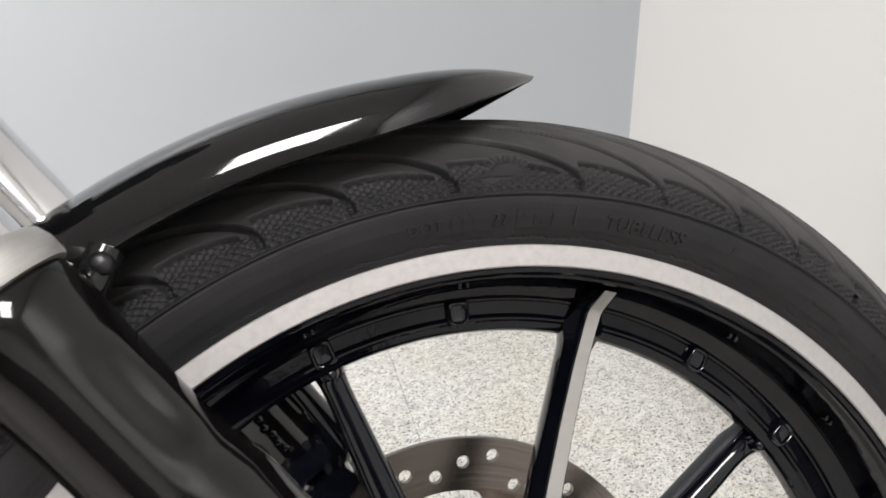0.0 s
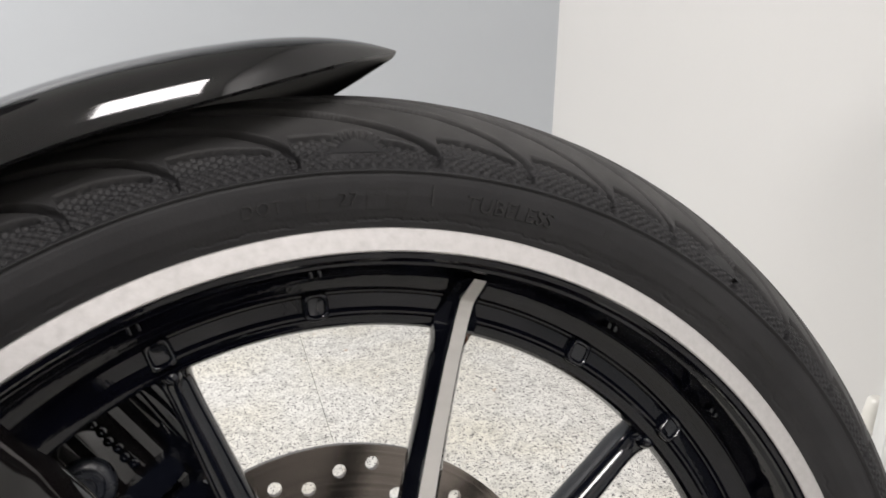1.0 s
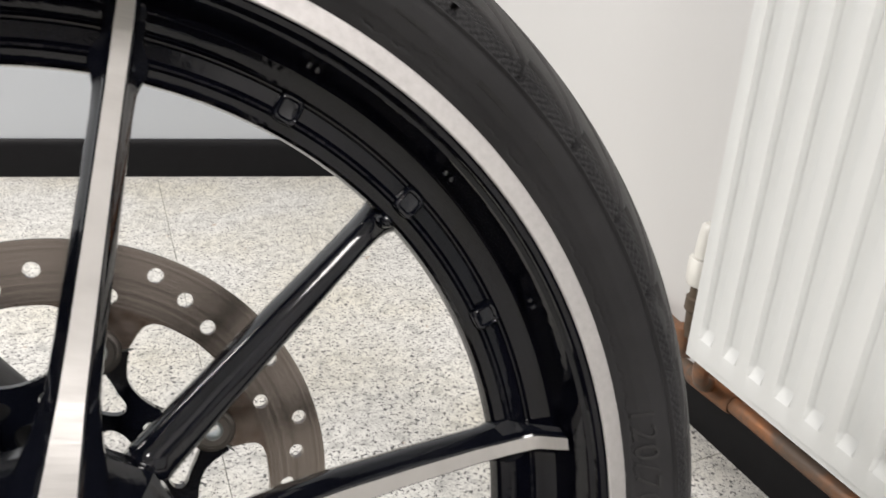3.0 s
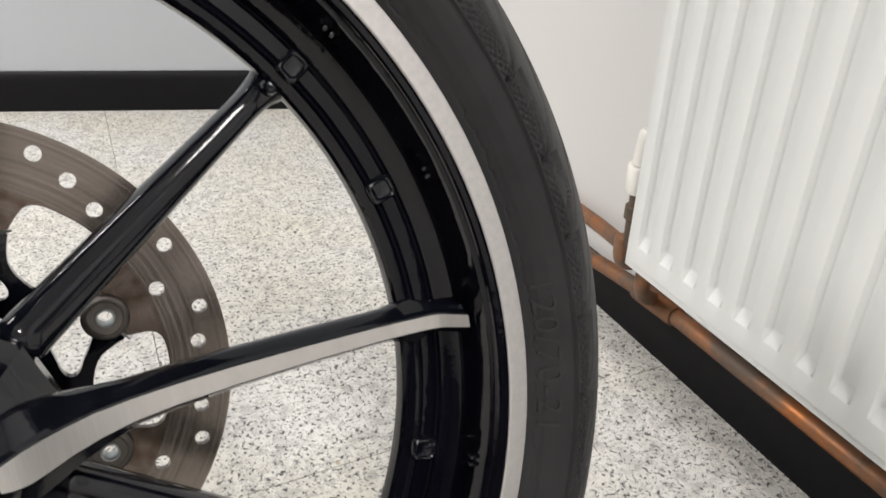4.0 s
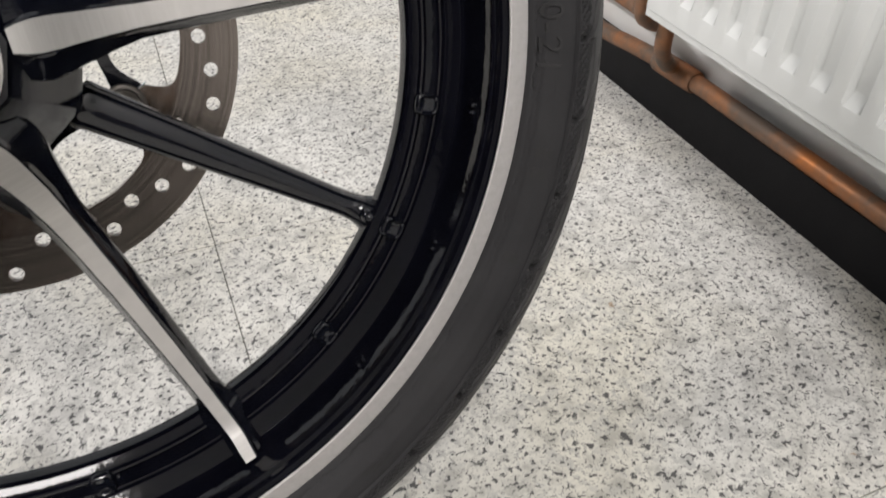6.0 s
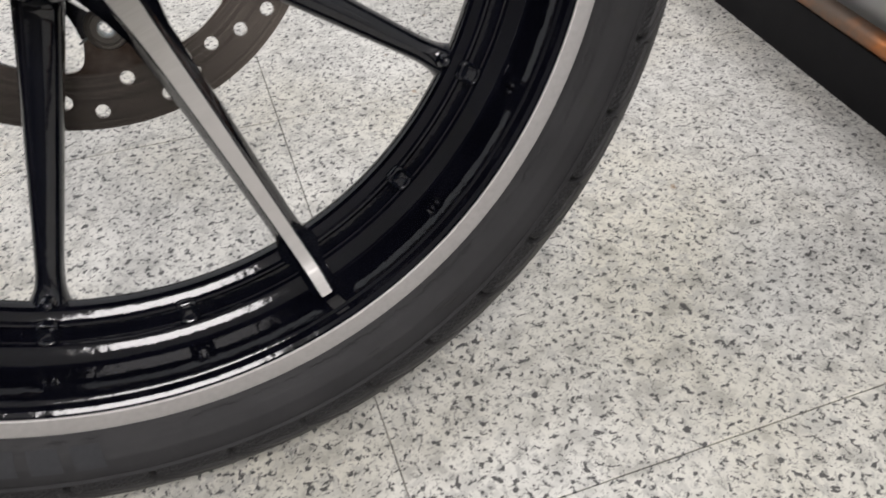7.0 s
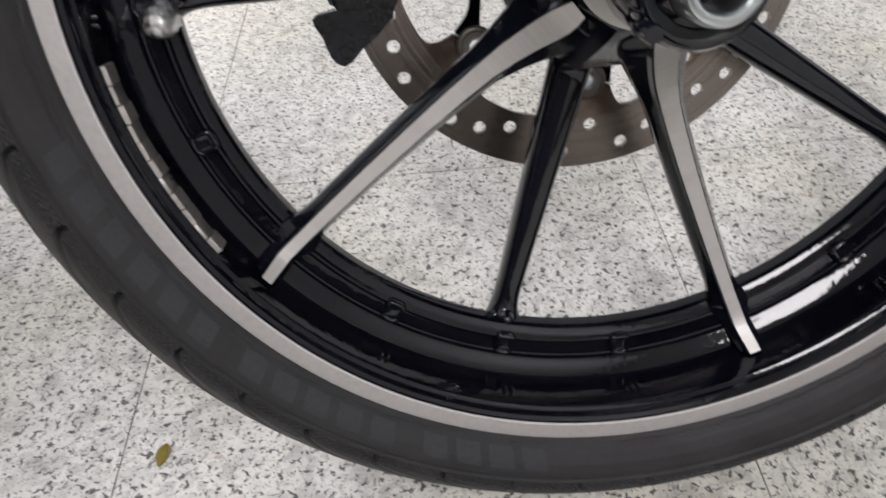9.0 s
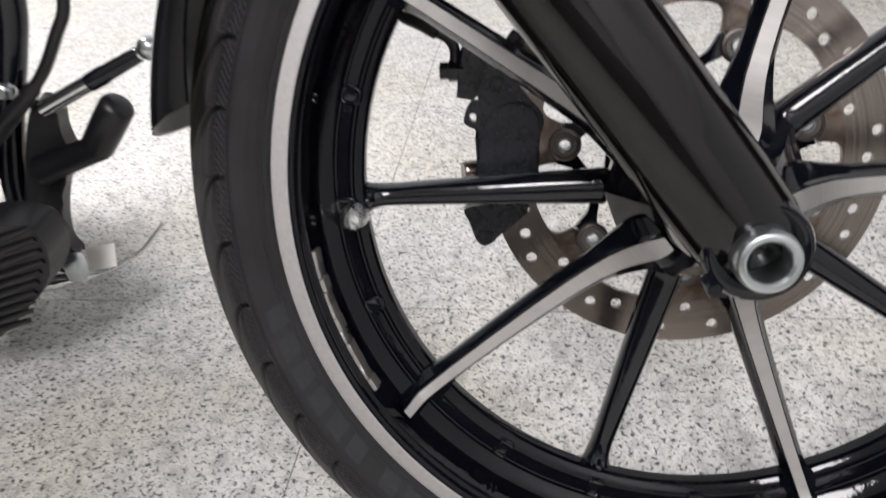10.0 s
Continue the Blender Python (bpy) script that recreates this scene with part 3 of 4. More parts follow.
tyre = part("tyre", tyre_mesh(), None, bike, "black rubber tyre with swept grooves and scaled shoulder", WHEEL)


def side_y(r):
    """How far out the near sidewall stands at radius r."""
    pts = SIDE
    for (r0, y0), (r1, y1) in zip(pts, pts[1:]):
        if r0 <= r <= r1:
            return y0 + (y1 - y0) * (r - r0) / (r1 - r0)
    return pts[-1][1]


def bend_text(text, size, middle_angle, radius, depth=0.0011, stretch=1.0):
    """Raised letters set round the sidewall, heads outward, read clockwise."""
    cu = bpy.data.curves.new("lettering", "FONT")
    cu.body, cu.size, cu.align_x, cu.align_y = text, size, "CENTER", "CENTER"
    cu.extrude, cu.space_character = depth, 1.12
    ob = bpy.data.objects.new("lettering", cu)
    me = bpy.data.meshes.new_from_object(ob)
    bpy.data.objects.remove(ob)
    for v in me.vertices:
        r = radius + v.co.y
        a = radians(middle_angle) - v.co.x * stretch / radius
        v.co = (r * math.cos(a), side_y(r) - v.co.z, r * math.sin(a))
    me.materials.append(LETTER)
    return me


for text, size, angle, radius, stretch in (("DOT", 0.0078, 95.1, 0.2925, 1.0), ("27", 0.0080, 87.8, 0.2925, 1.0), ("I", 0.013, 80.2, 0.294, 1.0), ("TUBELESS", 0.0095, 72.6, 0.2925, 1.0), ("120/70-21", 0.0158, -4.1, 0.2892, 1.18)):
    part("lettering", bend_text(text, size, angle, radius, stretch=stretch), None, tyre, "raised black letters, coloured lighter for the light they catch", WHEEL)


def bent_bar(angle, wide, radius, tall, slant=0.0, thick=0.0003, steps=5):
    """A raised block laid round the sidewall."""
    rows = []
    for j in range(steps + 1):
        u = (j / steps - 0.5) * wide
        ring = []
        for dr, up in [(k * 0.125 - 0.5, 1) for k in range(9)] + [(0.5 - k * 0.125, -1) for k in range(9)]:
            r = radius + dr * tall
            a = radians(angle) - (u + dr * tall * slant) / radius
            ring.append((r * math.cos(a), side_y(r) - (thick if up > 0 else -thick), r * math.sin(a)))
        rows.append(ring)
    return loft(rows)


# unreadable marks and the maker's lettering become plain bars
for angle, wide, tall, radius in ((92.4, 0.0014, 0.008, 0.2925), (91.6, 0.0030, 0.0014, 0.2958), (91.3, 0.0014, 0.008, 0.2925), (90.5, 0.0030, 0.0014, 0.2958), (90.2, 0.0014, 0.008, 0.2925), (84.3, 0.019, 0.0009, 0.2970), (84.3, 0.019, 0.0009, 0.2880), (86.1, 0.0009, 0.008, 0.2925), (82.5, 0.0009, 0.008, 0.2925),
                                  (85.2, 0.0025, 0.0014, 0.2945), (84.3, 0.0014, 0.005, 0.2925), (83.4, 0.0025, 0.0014, 0.2905), (62.5, 0.003, 0.004, 0.296), (50, 0.018, 0.002, 0.294), (46, 0.010, 0.002, 0.291), (40, 0.022, 0.002, 0.293), (33, 0.015, 0.002, 0.295),
                                  (-21, 0.006, 0.008, 0.2935), (-23.2, 0.006, 0.008, 0.2935), (-33, 0.006, 0.008, 0.2935), (-60, 0.016, 0.0016, 0.2985), (-61, 0.014, 0.0016, 0.2965), (-62, 0.012, 0.0016, 0.2945), (-70, 0.012, 0.0018, 0.297), (-71, 0.008, 0.0018, 0.293)):
    part("raised_mark", bent_bar(angle, wide, radius, tall), MOULDED, tyre, "", WHEEL)
for first_angle, last_angle, count in ((-101.5, -118.0, 4), (-120.5, -141.5, 5), (-144.0, -170.0, 6)):
    for k in range(count):
        a = first_angle + (last_angle - first_angle) * (k + 0.5) / count
        part("letter_block", bent_bar(a, 0.0150, 0.2915, 0.0120, -0.30, 0.0003), BRANDING, tyre, "slightly greyer slanted block", WHEEL)

# rim: (radius, y) of the section, near side to far side
RIM = [(0.2690, -0.0482), (0.2684, -0.0470), (0.2672, -0.0462), (0.2662, -0.0456), (0.2655, -0.0442), (0.2652, -0.0420), (0.2646, -0.0412), (0.2640, -0.0408), (0.2632, -0.0400), (0.2627, -0.0370), (0.2622, -0.0290),
       (0.2616, -0.0232), (0.2613, -0.0135), (0.2610, -0.0120), (0.2605, -0.0109), (0.2597, -0.0099), (0.2585, -0.0087), (0.2570, -0.0074), (0.2554, -0.0061), (0.2538, -0.0050), (0.2524, -0.0040), (0.2516, -0.0032), (0.2510, -0.0020), (0.2506, -0.0012), (0.2496, -0.0008), (0.2488, 0.0006), (0.2420, 0.0006), (0.2410, -0.0004), (0.2398, -0.0010), (0.2386, -0.0006),
       (0.2374, 0.0010), (0.2350, 0.0022), (0.2328, 0.0040), (0.2316, 0.0070), (0.2313, 0.0120), (0.2318, 0.0160), (0.2345, 0.0185), (0.2440, 0.0215), (0.2540, 0.0290), (0.2620, 0.0390), (0.2660, 0.0450), (0.2690, 0.0482),
       (0.2804, 0.0482), (0.2804, 0.0460), (0.2700, 0.0430), (0.2668, 0.0330), (0.2668, -0.0330), (0.2700, -0.0430), (0.2800, -0.0460)]
rim = part("rim", lathe(RIM, 240, closed=True), RIM_PAINT, bike, "gloss black cast wheel rim", WHEEL, 17)
part("rim_ring", lathe([(0.2690, -0.0482), (0.2693, -0.0488), (0.2699, -0.0491), (0.2797, -0.0486), (0.2803, -0.0480), (0.2800, -0.0460)], 240), TURNED, rim, "bright machined aluminium edge", WHEEL, 12)


def tab_mesh():
    """Raised rounded square with a dished face."""
    rings = []
    for half, y in ((0.0074, 0.0040), (0.0074, -0.0020), (0.0069, -0.0036), (0.0058, -0.0041), (0.0049, -0.0036), (0.0043, -0.0024), (0.0024, -0.0021)):
        ring = []
        for k in range(24):
            a = 2 * math.pi * k / 24 + 0.02
            g = (abs(math.cos(a)) ** 5 + abs(math.sin(a)) ** 5) ** -0.2
            ring.append((half * g * math.cos(a), y, 0.88 * half * g * math.sin(a)))
        rings.append(ring)
    return from_bm("tab", loft(rings), BLACK, 50)


tab = tab_mesh()
for k in range(20):
    if (k * 18) % 72:
        part("tab", tab, None, rim, "", WHEEL @ spin(k * 18) @ pose(0.2440, 0, 0))
nub = box((-0.0036, -0.0036, -0.0031), (0.0036, 0.004, -0.0011), 0.0004)
box((-0.0036, -0.0036, 0.0011), (0.0036, 0.004, 0.0031), 0.0004, nub)
small = from_bm("small_tab", nub, BLACK)
for k in range(20):
    if k % 4 != 0:
        part("small_tab", small, None, rim, "", WHEEL @ spin(k * 18 + 0.6) @ pose(0.2628, -0.0260, 0))

# spokes: five with a bright machined face, five round black ones between them
FACE = [(0.2600, -0.0262, 0.0036), (0.2565, -0.0222, 0.0038), (0.2500, -0.0140, 0.0040), (0.2470, -0.0118, 0.0040), (0.2380, -0.0096, 0.0040), (0.2340, -0.0090, 0.0040), (0.2300, -0.0084, 0.0040), (0.2250, -0.0076, 0.0040), (0.2150, -0.0062, 0.0041), (0.1800, -0.0040, 0.0044), (0.1400, -0.0038, 0.0049), (0.1100, -0.0060, 0.0053),
        (0.0900, -0.0100, 0.0057), (0.0750, -0.0165, 0.0065), (0.0640, -0.0245, 0.0070), (0.0550, -0.0330, 0.0076), (0.0480, -0.0398, 0.0076), (0.0425, -0.0438, 0.0066), (0.0380, -0.0456, 0.0052)]


SLIM = 0.94


def machined_spoke():
    bm = bmesh.new()
    rings = []
    for r, y, w in FACE:
        w *= SLIM
        deep = (0.030 if r < 0.235 else 0.030 - (r - 0.235) * 0.35) + max(0.0, 0.075 - r) * 0.5
        b = w * 1.75 + 0.0022 + max(0.0, 0.085 - r) * 0.16
        b += 0.0050 * max(0.0, min(1.0, (r - 0.220) / 0.016)) ** 2 * max(0.0, min(1.0, (0.245 - r) / 0.008))
        half = [(w - 0.0004, 0.0), (w + 0.0009, 0.0009), (w + 0.0022, 0.0045), (b * 0.95, 0.30 * deep), (b, 0.42 * deep), (b * 0.95, 0.58 * deep), (b * 0.80, 0.76 * deep), (b * 0.55, 0.91 * deep), (b * 0.22, deep)]
        sec = half + [(-t, dy) for t, dy in reversed(half)]
        rings.append([(r, y + dy, t) for t, dy in sec])
    loft(rings, bm=bm)
    face = [[bm.verts.new((r, y - 0.0003, w * SLIM)), bm.verts.new((r, y - 0.0003, -w * SLIM))] for r, y, w in FACE]
    for a, b in zip(face, face[1:]):
        bm.faces.new((a[0], a[1], b[1], b[0])).material_index = 1
    me = from_bm("spoke", bm, [BLACK, MACHINED], 24)
    return me


def round_spoke():
    rings = []
    for r, w, front in ((0.2440, 0.0165, 0.0030), (0.2400, 0.0150, 0.0034), (0.2365, 0.0132, 0.0040), (0.2335, 0.0114, 0.0052), (0.2310, 0.0100, 0.0076), (0.2285, 0.0090, 0.0104), (0.2250, 0.0083, 0.0122), (0.2200, 0.0079, 0.0131), (0.2150, 0.0078, 0.0134), (0.2100, 0.0078, 0.0134), (0.1600, 0.0094, 0.0132), (0.1100, 0.0110, 0.0122), (0.0740, 0.0122, 0.0110), (0.0690, 0.0123, 0.0108), (0.0660, 0.0127, 0.0098), (0.0636, 0.0122, 0.0104), (0.0630, 0.0106, 0.0124), (0.0560, 0.0110, 0.0120), (0.0480, 0.0150, 0.0090), (0.0400, 0.0190, 0.0060)):
        deep = 0.026
        ring = []
        for k in range(16):
            a = 2 * math.pi * k / 16
            c, s = math.cos(a), math.sin(a)
            ring.append((r, front + deep / 2 - deep / 2 * math.copysign(abs(s) ** 0.8, s), w * math.copysign(abs(c) ** 0.75, c)))
        rings.append(ring)
    return from_bm("spoke", loft(rings), BLACK, 40)


bright, dark = machined_spoke(), round_spoke()
for k in range(10):
    part("spoke", dark if k % 2 else bright, None, rim, "round gloss black spoke" if k % 2 else "black spoke with a bright machined face", WHEEL @ spin(36 * k))
part("hub", lathe([(0.012, -0.0440), (0.0330, -0.0440), (0.0370, -0.0430), (0.0430, -0.0350), (0.0500, -0.0230), (0.0570, -0.0100), (0.0635, 0.0000), (0.0660, 0.0050), (0.0655, 0.0200), (0.0560, 0.0280), (0.0440, 0.0380), (0.0360, 0.0500), (0.0360, 0.0760), (0.012, 0.0760)], 10, closed=True), BLACK, rim, "gloss black faceted hub", WHEEL, 22)
part("hub_ring", lathe([(0.020, -0.0462), (0.0310, -0.0462), (0.0345, -0.0500), (0.0345, -0.0530), (0.0300, -0.0540), (0.020, -0.0540)], 48, closed=True), MACHINED, rim, "bright metal ring round the axle", WHEEL)

# cast bosses where the round spokes run into the rim
boss_mesh = from_bm("casting_boss", lathe([(0.0, -0.0042), (0.0016, -0.0040), (0.0030, -0.0031), (0.0040, -0.0016), (0.0046, 0.0006), (0.0050, 0.004), (0.0, 0.004)], 18), BLACK, 50)
for k in range(1, 10, 2):
    part("casting_boss", boss_mesh, None, rim, "", WHEEL @ spin(36 * k) @ pose(0.2312, 0.0076, 0))

# balance weights
def foil_weight():
    """Round weight under crumpled foil."""
    bm = sweep([polar(0.2390, 181.9, y) for y in (-0.0158, -0.0154, -0.0142, -0.0122, -0.0098, -0.0070, -0.0035, 0.0, 0.003)], [0.0010, 0.0034, 0.0056, 0.0075, 0.0087, 0.0094, 0.0098, 0.0099, 0.0099], 26)
    for v in bm.verts:
        v.co += Vector((noise.noise(v.co * 420), noise.noise(v.co * 420 + Vector((9, 0, 0))), noise.noise(v.co * 420 + Vector((0, 9, 0))))) * 0.0013
    return bm


part("balance_weight", foil_weight(), FOIL, rim, "shiny round foil-covered weight on the rim", WHEEL, 8)


def strip_weights():
    bm = bmesh.new()
    for k in range(11):
        a = 184.9 + k * 2.2
        wob = 0.0006 * math.sin(k * 2.3)
        rows = []
        for t in range(3):
            ang = a + t * 1.06
            rows.append([polar(0.2630, ang, -0.0372), polar(0.2604 + wob, ang, -0.0368), polar(0.2598 + wob, ang, -0.0262), polar(0.2624, ang, -0.0255)])
        loft(rows, bm=bm)
    bmesh.ops.bevel(bm, geom=list(bm.edges), offset=0.0003, segments=1, affect="EDGES")
    return bm


part("strip_weight", strip_weights(), LEAD, rim, "strip of scuffed stick-on weights", WHEEL)

# brake disc on the far side
DISC_Y, BOLT = 0.0835, 14.7
HOLES = [0.1215, 0.1385, 0.1340, 0.1265, 0.1330, 0.1390]


RIVET_R, GAP_R = 0.0905, 0.0903


def from_bolt(a):
    """Degrees from the nearest of the seven rivets."""
    return abs((a - BOLT + 25.714) % 51.4286 - 25.714)


def notch(d):
    """Half of the round hole for a rivet."""
    x = radians(d) * GAP_R
    return math.sqrt(max(0.0, 0.0052 ** 2 - x * x))


def seam(d):
    """Radius where the disc's tab meets the carrier, away from the rivet."""
    return GAP_R + 0.0055 * min(1.0, d / 9.0) ** 2


def along(d, pts):
    return float(np.interp(d, [p[0] for p in pts], [p[1] for p in pts]))


def brake_disc():
    n = 588
    inner = []
    for i in range(n):
        a = 360 * i / n
        d = from_bolt(a)
        r = max(seam(d) + 0.0004 + notch(d), along(d, [(9.2, 0.0), (9.4, 0.0980), (9.7, 0.1040), (10.2, 0.1085), (11.2, 0.1118), (12.6, 0.1138), (15.0, 0.1150), (25.7, 0.1160)]))
        inner.append((r * math.cos(radians(a)), r * math.sin(radians(a))))
    holes = [inner]
    for k in range(42):
        a, r = radians(BOLT + 0.4 + k * 360 / 42), HOLES[k % 6]
        holes.append(ring_pts(0.0043, 18, r * math.cos(a), r * math.sin(a)))
    return plate(ring_pts(0.150, 240), holes, DISC_Y - 0.0025, DISC_Y + 0.0025)


DISC_AT = WHEEL @ pose(0, 0, 0.0025)
disc = part("brake_disc", brake_disc(), DISC, bike, "drilled steel brake disc, lightly rusted inside", DISC_AT, 30)


def disc_carrier():
    n = 588
    out = []
    for i in range(n):
        a = 360 * i / n
        d = from_bolt(a)
        r = min(seam(d) - 0.0004 - notch(d), along(d, [(9.2, 0.2), (9.5, 0.0968), (10.0, 0.0928), (10.8, 0.0886), (12.1, 0.0836), (13.5, 0.0806), (15.5, 0.0780), (18.5, 0.0759), (22.0, 0.0746), (25.7, 0.0742)]))
        out.append((r * math.cos(radians(a)), r * math.sin(radians(a))))
    holes = [ring_pts(0.030, 48)]
    for k in range(7):
        mid = BOLT + k * 360 / 7
        half = [(0.0810, 3.2), (0.0765, 8.0), (0.0715, 13.0), (0.0685, 17.5), (0.0645, 19.8), (0.0605, 17.5), (0.0586, 10.0)]
        shape = smooth_loop([(r, -a) for r, a in reversed(half)] + half, 4)
        holes.append([(r * math.cos(radians(mid + a)), r * math.sin(radians(mid + a))) for r, a in shape])
        slot = smooth_loop([(0.0385, -8.0), (0.0385, 8.0), (0.0450, 11.0), (0.0515, 8.0), (0.0530, 0.0), (0.0515, -8.0), (0.0450, -11.0)], 4)
        holes.append([(r * math.cos(radians(mid + 25.714 + a)), r * math.sin(radians(mid + 25.714 + a))) for r, a in slot])
    return plate(out, holes, DISC_Y - 0.0036, DISC_Y + 0.0032)


part("carrier", disc_carrier(), BLACK, disc, "black seven-armed disc carrier", DISC_AT)
for k in range(7):
    m = DISC_AT @ spin(BOLT + k * 360 / 7) @ pose(RIVET_R, 0, 0)
    face = [(0.0056, 0.0058), (0.0090, 0.0060), (0.0094, 0.0053), (0.0099, 0.0053), (0.0103, 0.0060), (0.0119, 0.0057), (0.0128, 0.0048), (0.0128, 0.0038), (0.0056, 0.0038)]
    part("rivet", lathe([(r, DISC_Y - y) for r, y in face], 32, closed=True), RIVET, disc, "round steel disc rivet", m)
    part("rivet_core", lathe([(0.0040, DISC_Y + 0.0050), (0.0040, DISC_Y - 0.0064), (0.0044, DISC_Y - 0.0071), (0.0051, DISC_Y - 0.0071), (0.0056, DISC_Y - 0.0062), (0.0056, DISC_Y + 0.0050)], 24, closed=True), ZINC, disc, "bright hollow rivet core", m)
    for side in (-1, 1):
        part("spring_clip", sweep([(0.0030, DISC_Y - 0.0042, side * 0.0122), (0.0040, DISC_Y - 0.0044, side * 0.0145), (0.0054, DISC_Y - 0.0040, side * 0.0176)], 0.0007, 6), ZINC, disc, "thin bright spring washer edge", m)


def outline_block(pts, y0, y1, bevel=0.003):
    bm = plate(pts, [], y0, y1)
    bmesh.ops.dissolve_limit(bm, angle_limit=0.01, verts=bm.verts, edges=bm.edges)
    rim_edges = [e for e in bm.edges if e.calc_face_angle(0) > 0.6]
    bmesh.ops.bevel(bm, geom=rim_edges, offset=bevel, segments=3, affect="EDGES", clamp_overlap=True)
    return bm


# fork legs
RAKE = 125.0
FOOT_Y = 0.130


def slider(base=None):
    """Outer fork tube, along +x, in the fork's own axes."""
    prof = base or [(-0.012, 0.0270), (-0.008, 0.0292), (0.000, 0.0305), (0.030, 0.0312), (0.060, 0.0316), (0.150, 0.0322), (0.220, 0.0322)]
    prof += [(0.230, 0.0320), (0.236, 0.0313), (0.242, 0.0300), (0.248, 0.0290)]
    prof += [(0.252 + 0.004 * k, 0.0286 - 0.0008 * math.sin(math.pi * k / 16)) for k in range(17)] + [(0.330, 0.0287), (0.338, 0.0286), (0.3415, 0.0270)]
    rings = []
    for s, r in prof:
        # three hollows round the neck
        deep = 0.15 * math.sin(math.pi * max(0.0, min(1.0, (s - 0.258) / 0.052))) ** 0.6
        ring = []
        for k in range(96):
            a = 2 * math.pi * k / 96
            q = r * (1 - deep * max(0.0, math.cos(3 * a + 0.9)) ** 3)
            ring.append((s, q * math.cos(a), q * math.sin(a)))
        rings.append(ring)
    return loft(rings)


def fork_leg(side):
    y = 0.092 * side if side < 0 else 0.095
    at = WHEEL @ Matrix.Translation((0, y, 0)) @ spin(RAKE)
    # the far tube stops outside the disc; its foot runs behind the disc
    leg = part("fork_leg", slider(None if side < 0 else [(0.157, 0.0255), (0.1585, 0.0290), (0.162, 0.0314), (0.168, 0.0322)]), FORK, bike, "gloss black fork slider", at)
    along = at @ pose(0, 0, 0, 0, 0, -90)
    f = lambda pts: [(r, s) for s, r in pts]
    part("fork_collar", lathe(f([(0.3420, 0.020), (0.3420, 0.0296), (0.3438, 0.0302), (0.3505, 0.0302), (0.3555, 0.0285), (0.3575, 0.0255), (0.3575, 0.020)]), 6 * 8, closed=True), MACHINED, leg, "polished aluminium dust collar", along)
    part("fork_tube", lathe(f([(0.324, 0.0), (0.324, 0.0245), (0.760, 0.0245), (0.760, 0.0)]), 48), CHROME, leg, "chromed inner fork tube", along)
    boss = WHEEL @ Matrix.Translation((0.003, y if side < 0 else FOOT_Y, -0.006))
    prof = [(0.0, 0.030), (0.0270, 0.030), (0.0285, 0.026), (0.0290, -0.0150), (0.0287, -0.0190), (0.0272, -0.0222), (0.0262, -0.0226), (0.0254, -0.0240), (0.0240, -0.0240), (0.0196, -0.0215), (0.0190, -0.0180), (0.0, -0.0180)]
    part("axle_boss", lathe([(r, s * -side) for r, s in prof], 56), BLACK, leg, "rounded black axle clamp", boss)
    return leg


near_leg = fork_leg(-1)
far_leg = fork_leg(1)
FAR_AT = WHEEL @ Matrix.Translation((0, 0.095, 0)) @ spin(RAKE)
foot = [(-0.012, 0.0290), (-0.006, 0.0320), (0.004, 0.0328), (0.050, 0.0340), (0.100, 0.0362), (0.145, 0.0384), (0.165, 0.0404), (0.190, 0.0404), (0.200, 0.0390), (0.206, 0.0340)]
part("leg_foot", lathe([(0.0, foot[0][0])] + [(r, s) for s, r in foot] + [(0.0, foot[-1][0])], 64), SATIN, far_leg, "black lower end of the leg", WHEEL @ Matrix.Translation((0, FOOT_Y, 0)) @ spin(RAKE) @ pose(0, 0, 0, 0, 0, -90))
part("leg_rib", sweep([(0.158, 0.004, -0.030), (0.164, 0.004, -0.037), (0.240, 0.004, -0.038), (0.300, 0.004, -0.024)], [0.009, 0.0135, 0.0135, 0.008], 16), BLACK, far_leg, "black cast rib along the leg", FAR_AT)
for k in range(8):
    bump = lathe([(0.0, -0.0036), (0.0016, -0.0031), (0.0028, -0.0017), (0.0032, 0.0), (0.0, 0.0)], 12)
    part("cast_stud", bump, BLACK, far_leg, "", FAR_AT @ pose(0.194 + 0.0062 * k, -0.0272, -0.0156 + 0.0012 * (k % 2)))
part("clamp_pad", outline_block(smooth_loop([(0.174, 0.006), (0.173, -0.002), (0.173, -0.028), (0.176, -0.034), (0.184, -0.034), (0.187, -0.028), (0.187, -0.002), (0.184, 0.006)], 4), -0.0400, -0.0180, 0.0022), BLACK, far_leg, "raised black clamp pad", FAR_AT)
part("clamp_pad", outline_block(smooth_loop([(0.148, -0.004), (0.148, -0.030), (0.154, -0.036), (0.164, -0.034), (0.167, -0.024), (0.166, -0.006), (0.160, 0.0)], 4), -0.0370, -0.0150, 0.0024), BLACK, far_leg, "raised black clamp pad", FAR_AT)
part("leg_bolt", lathe([(0.0, -0.0385), (0.0050, -0.0385), (0.0060, -0.0405), (0.0090, -0.0405), (0.0100, -0.0385), (0.0130, -0.0380), (0.0148, -0.0365), (0.0155, -0.0300), (0.0, -0.0300)], 24), CALIPER, far_leg, "round recessed bolt", FAR_AT @ pose(0.203, 0, 0.007))
part("axle", lathe([(0.0, -0.0700), (0.0096, -0.0700), (0.0102, -0.1300), (0.0108, -0.1322), (0.0120, -0.1334), (0.0138, -0.1336), (0.0154, -0.1328), (0.0164, -0.1306), (0.0168, -0.1270), (0.0168, -0.1060), (0.0120, -0.1060), (0.0120, 0.150), (0.0, 0.150)], 48), ZINC, bike, "hollow zinc-plated axle end", WHEEL @ pose(0.003, -0.001, -0.006))
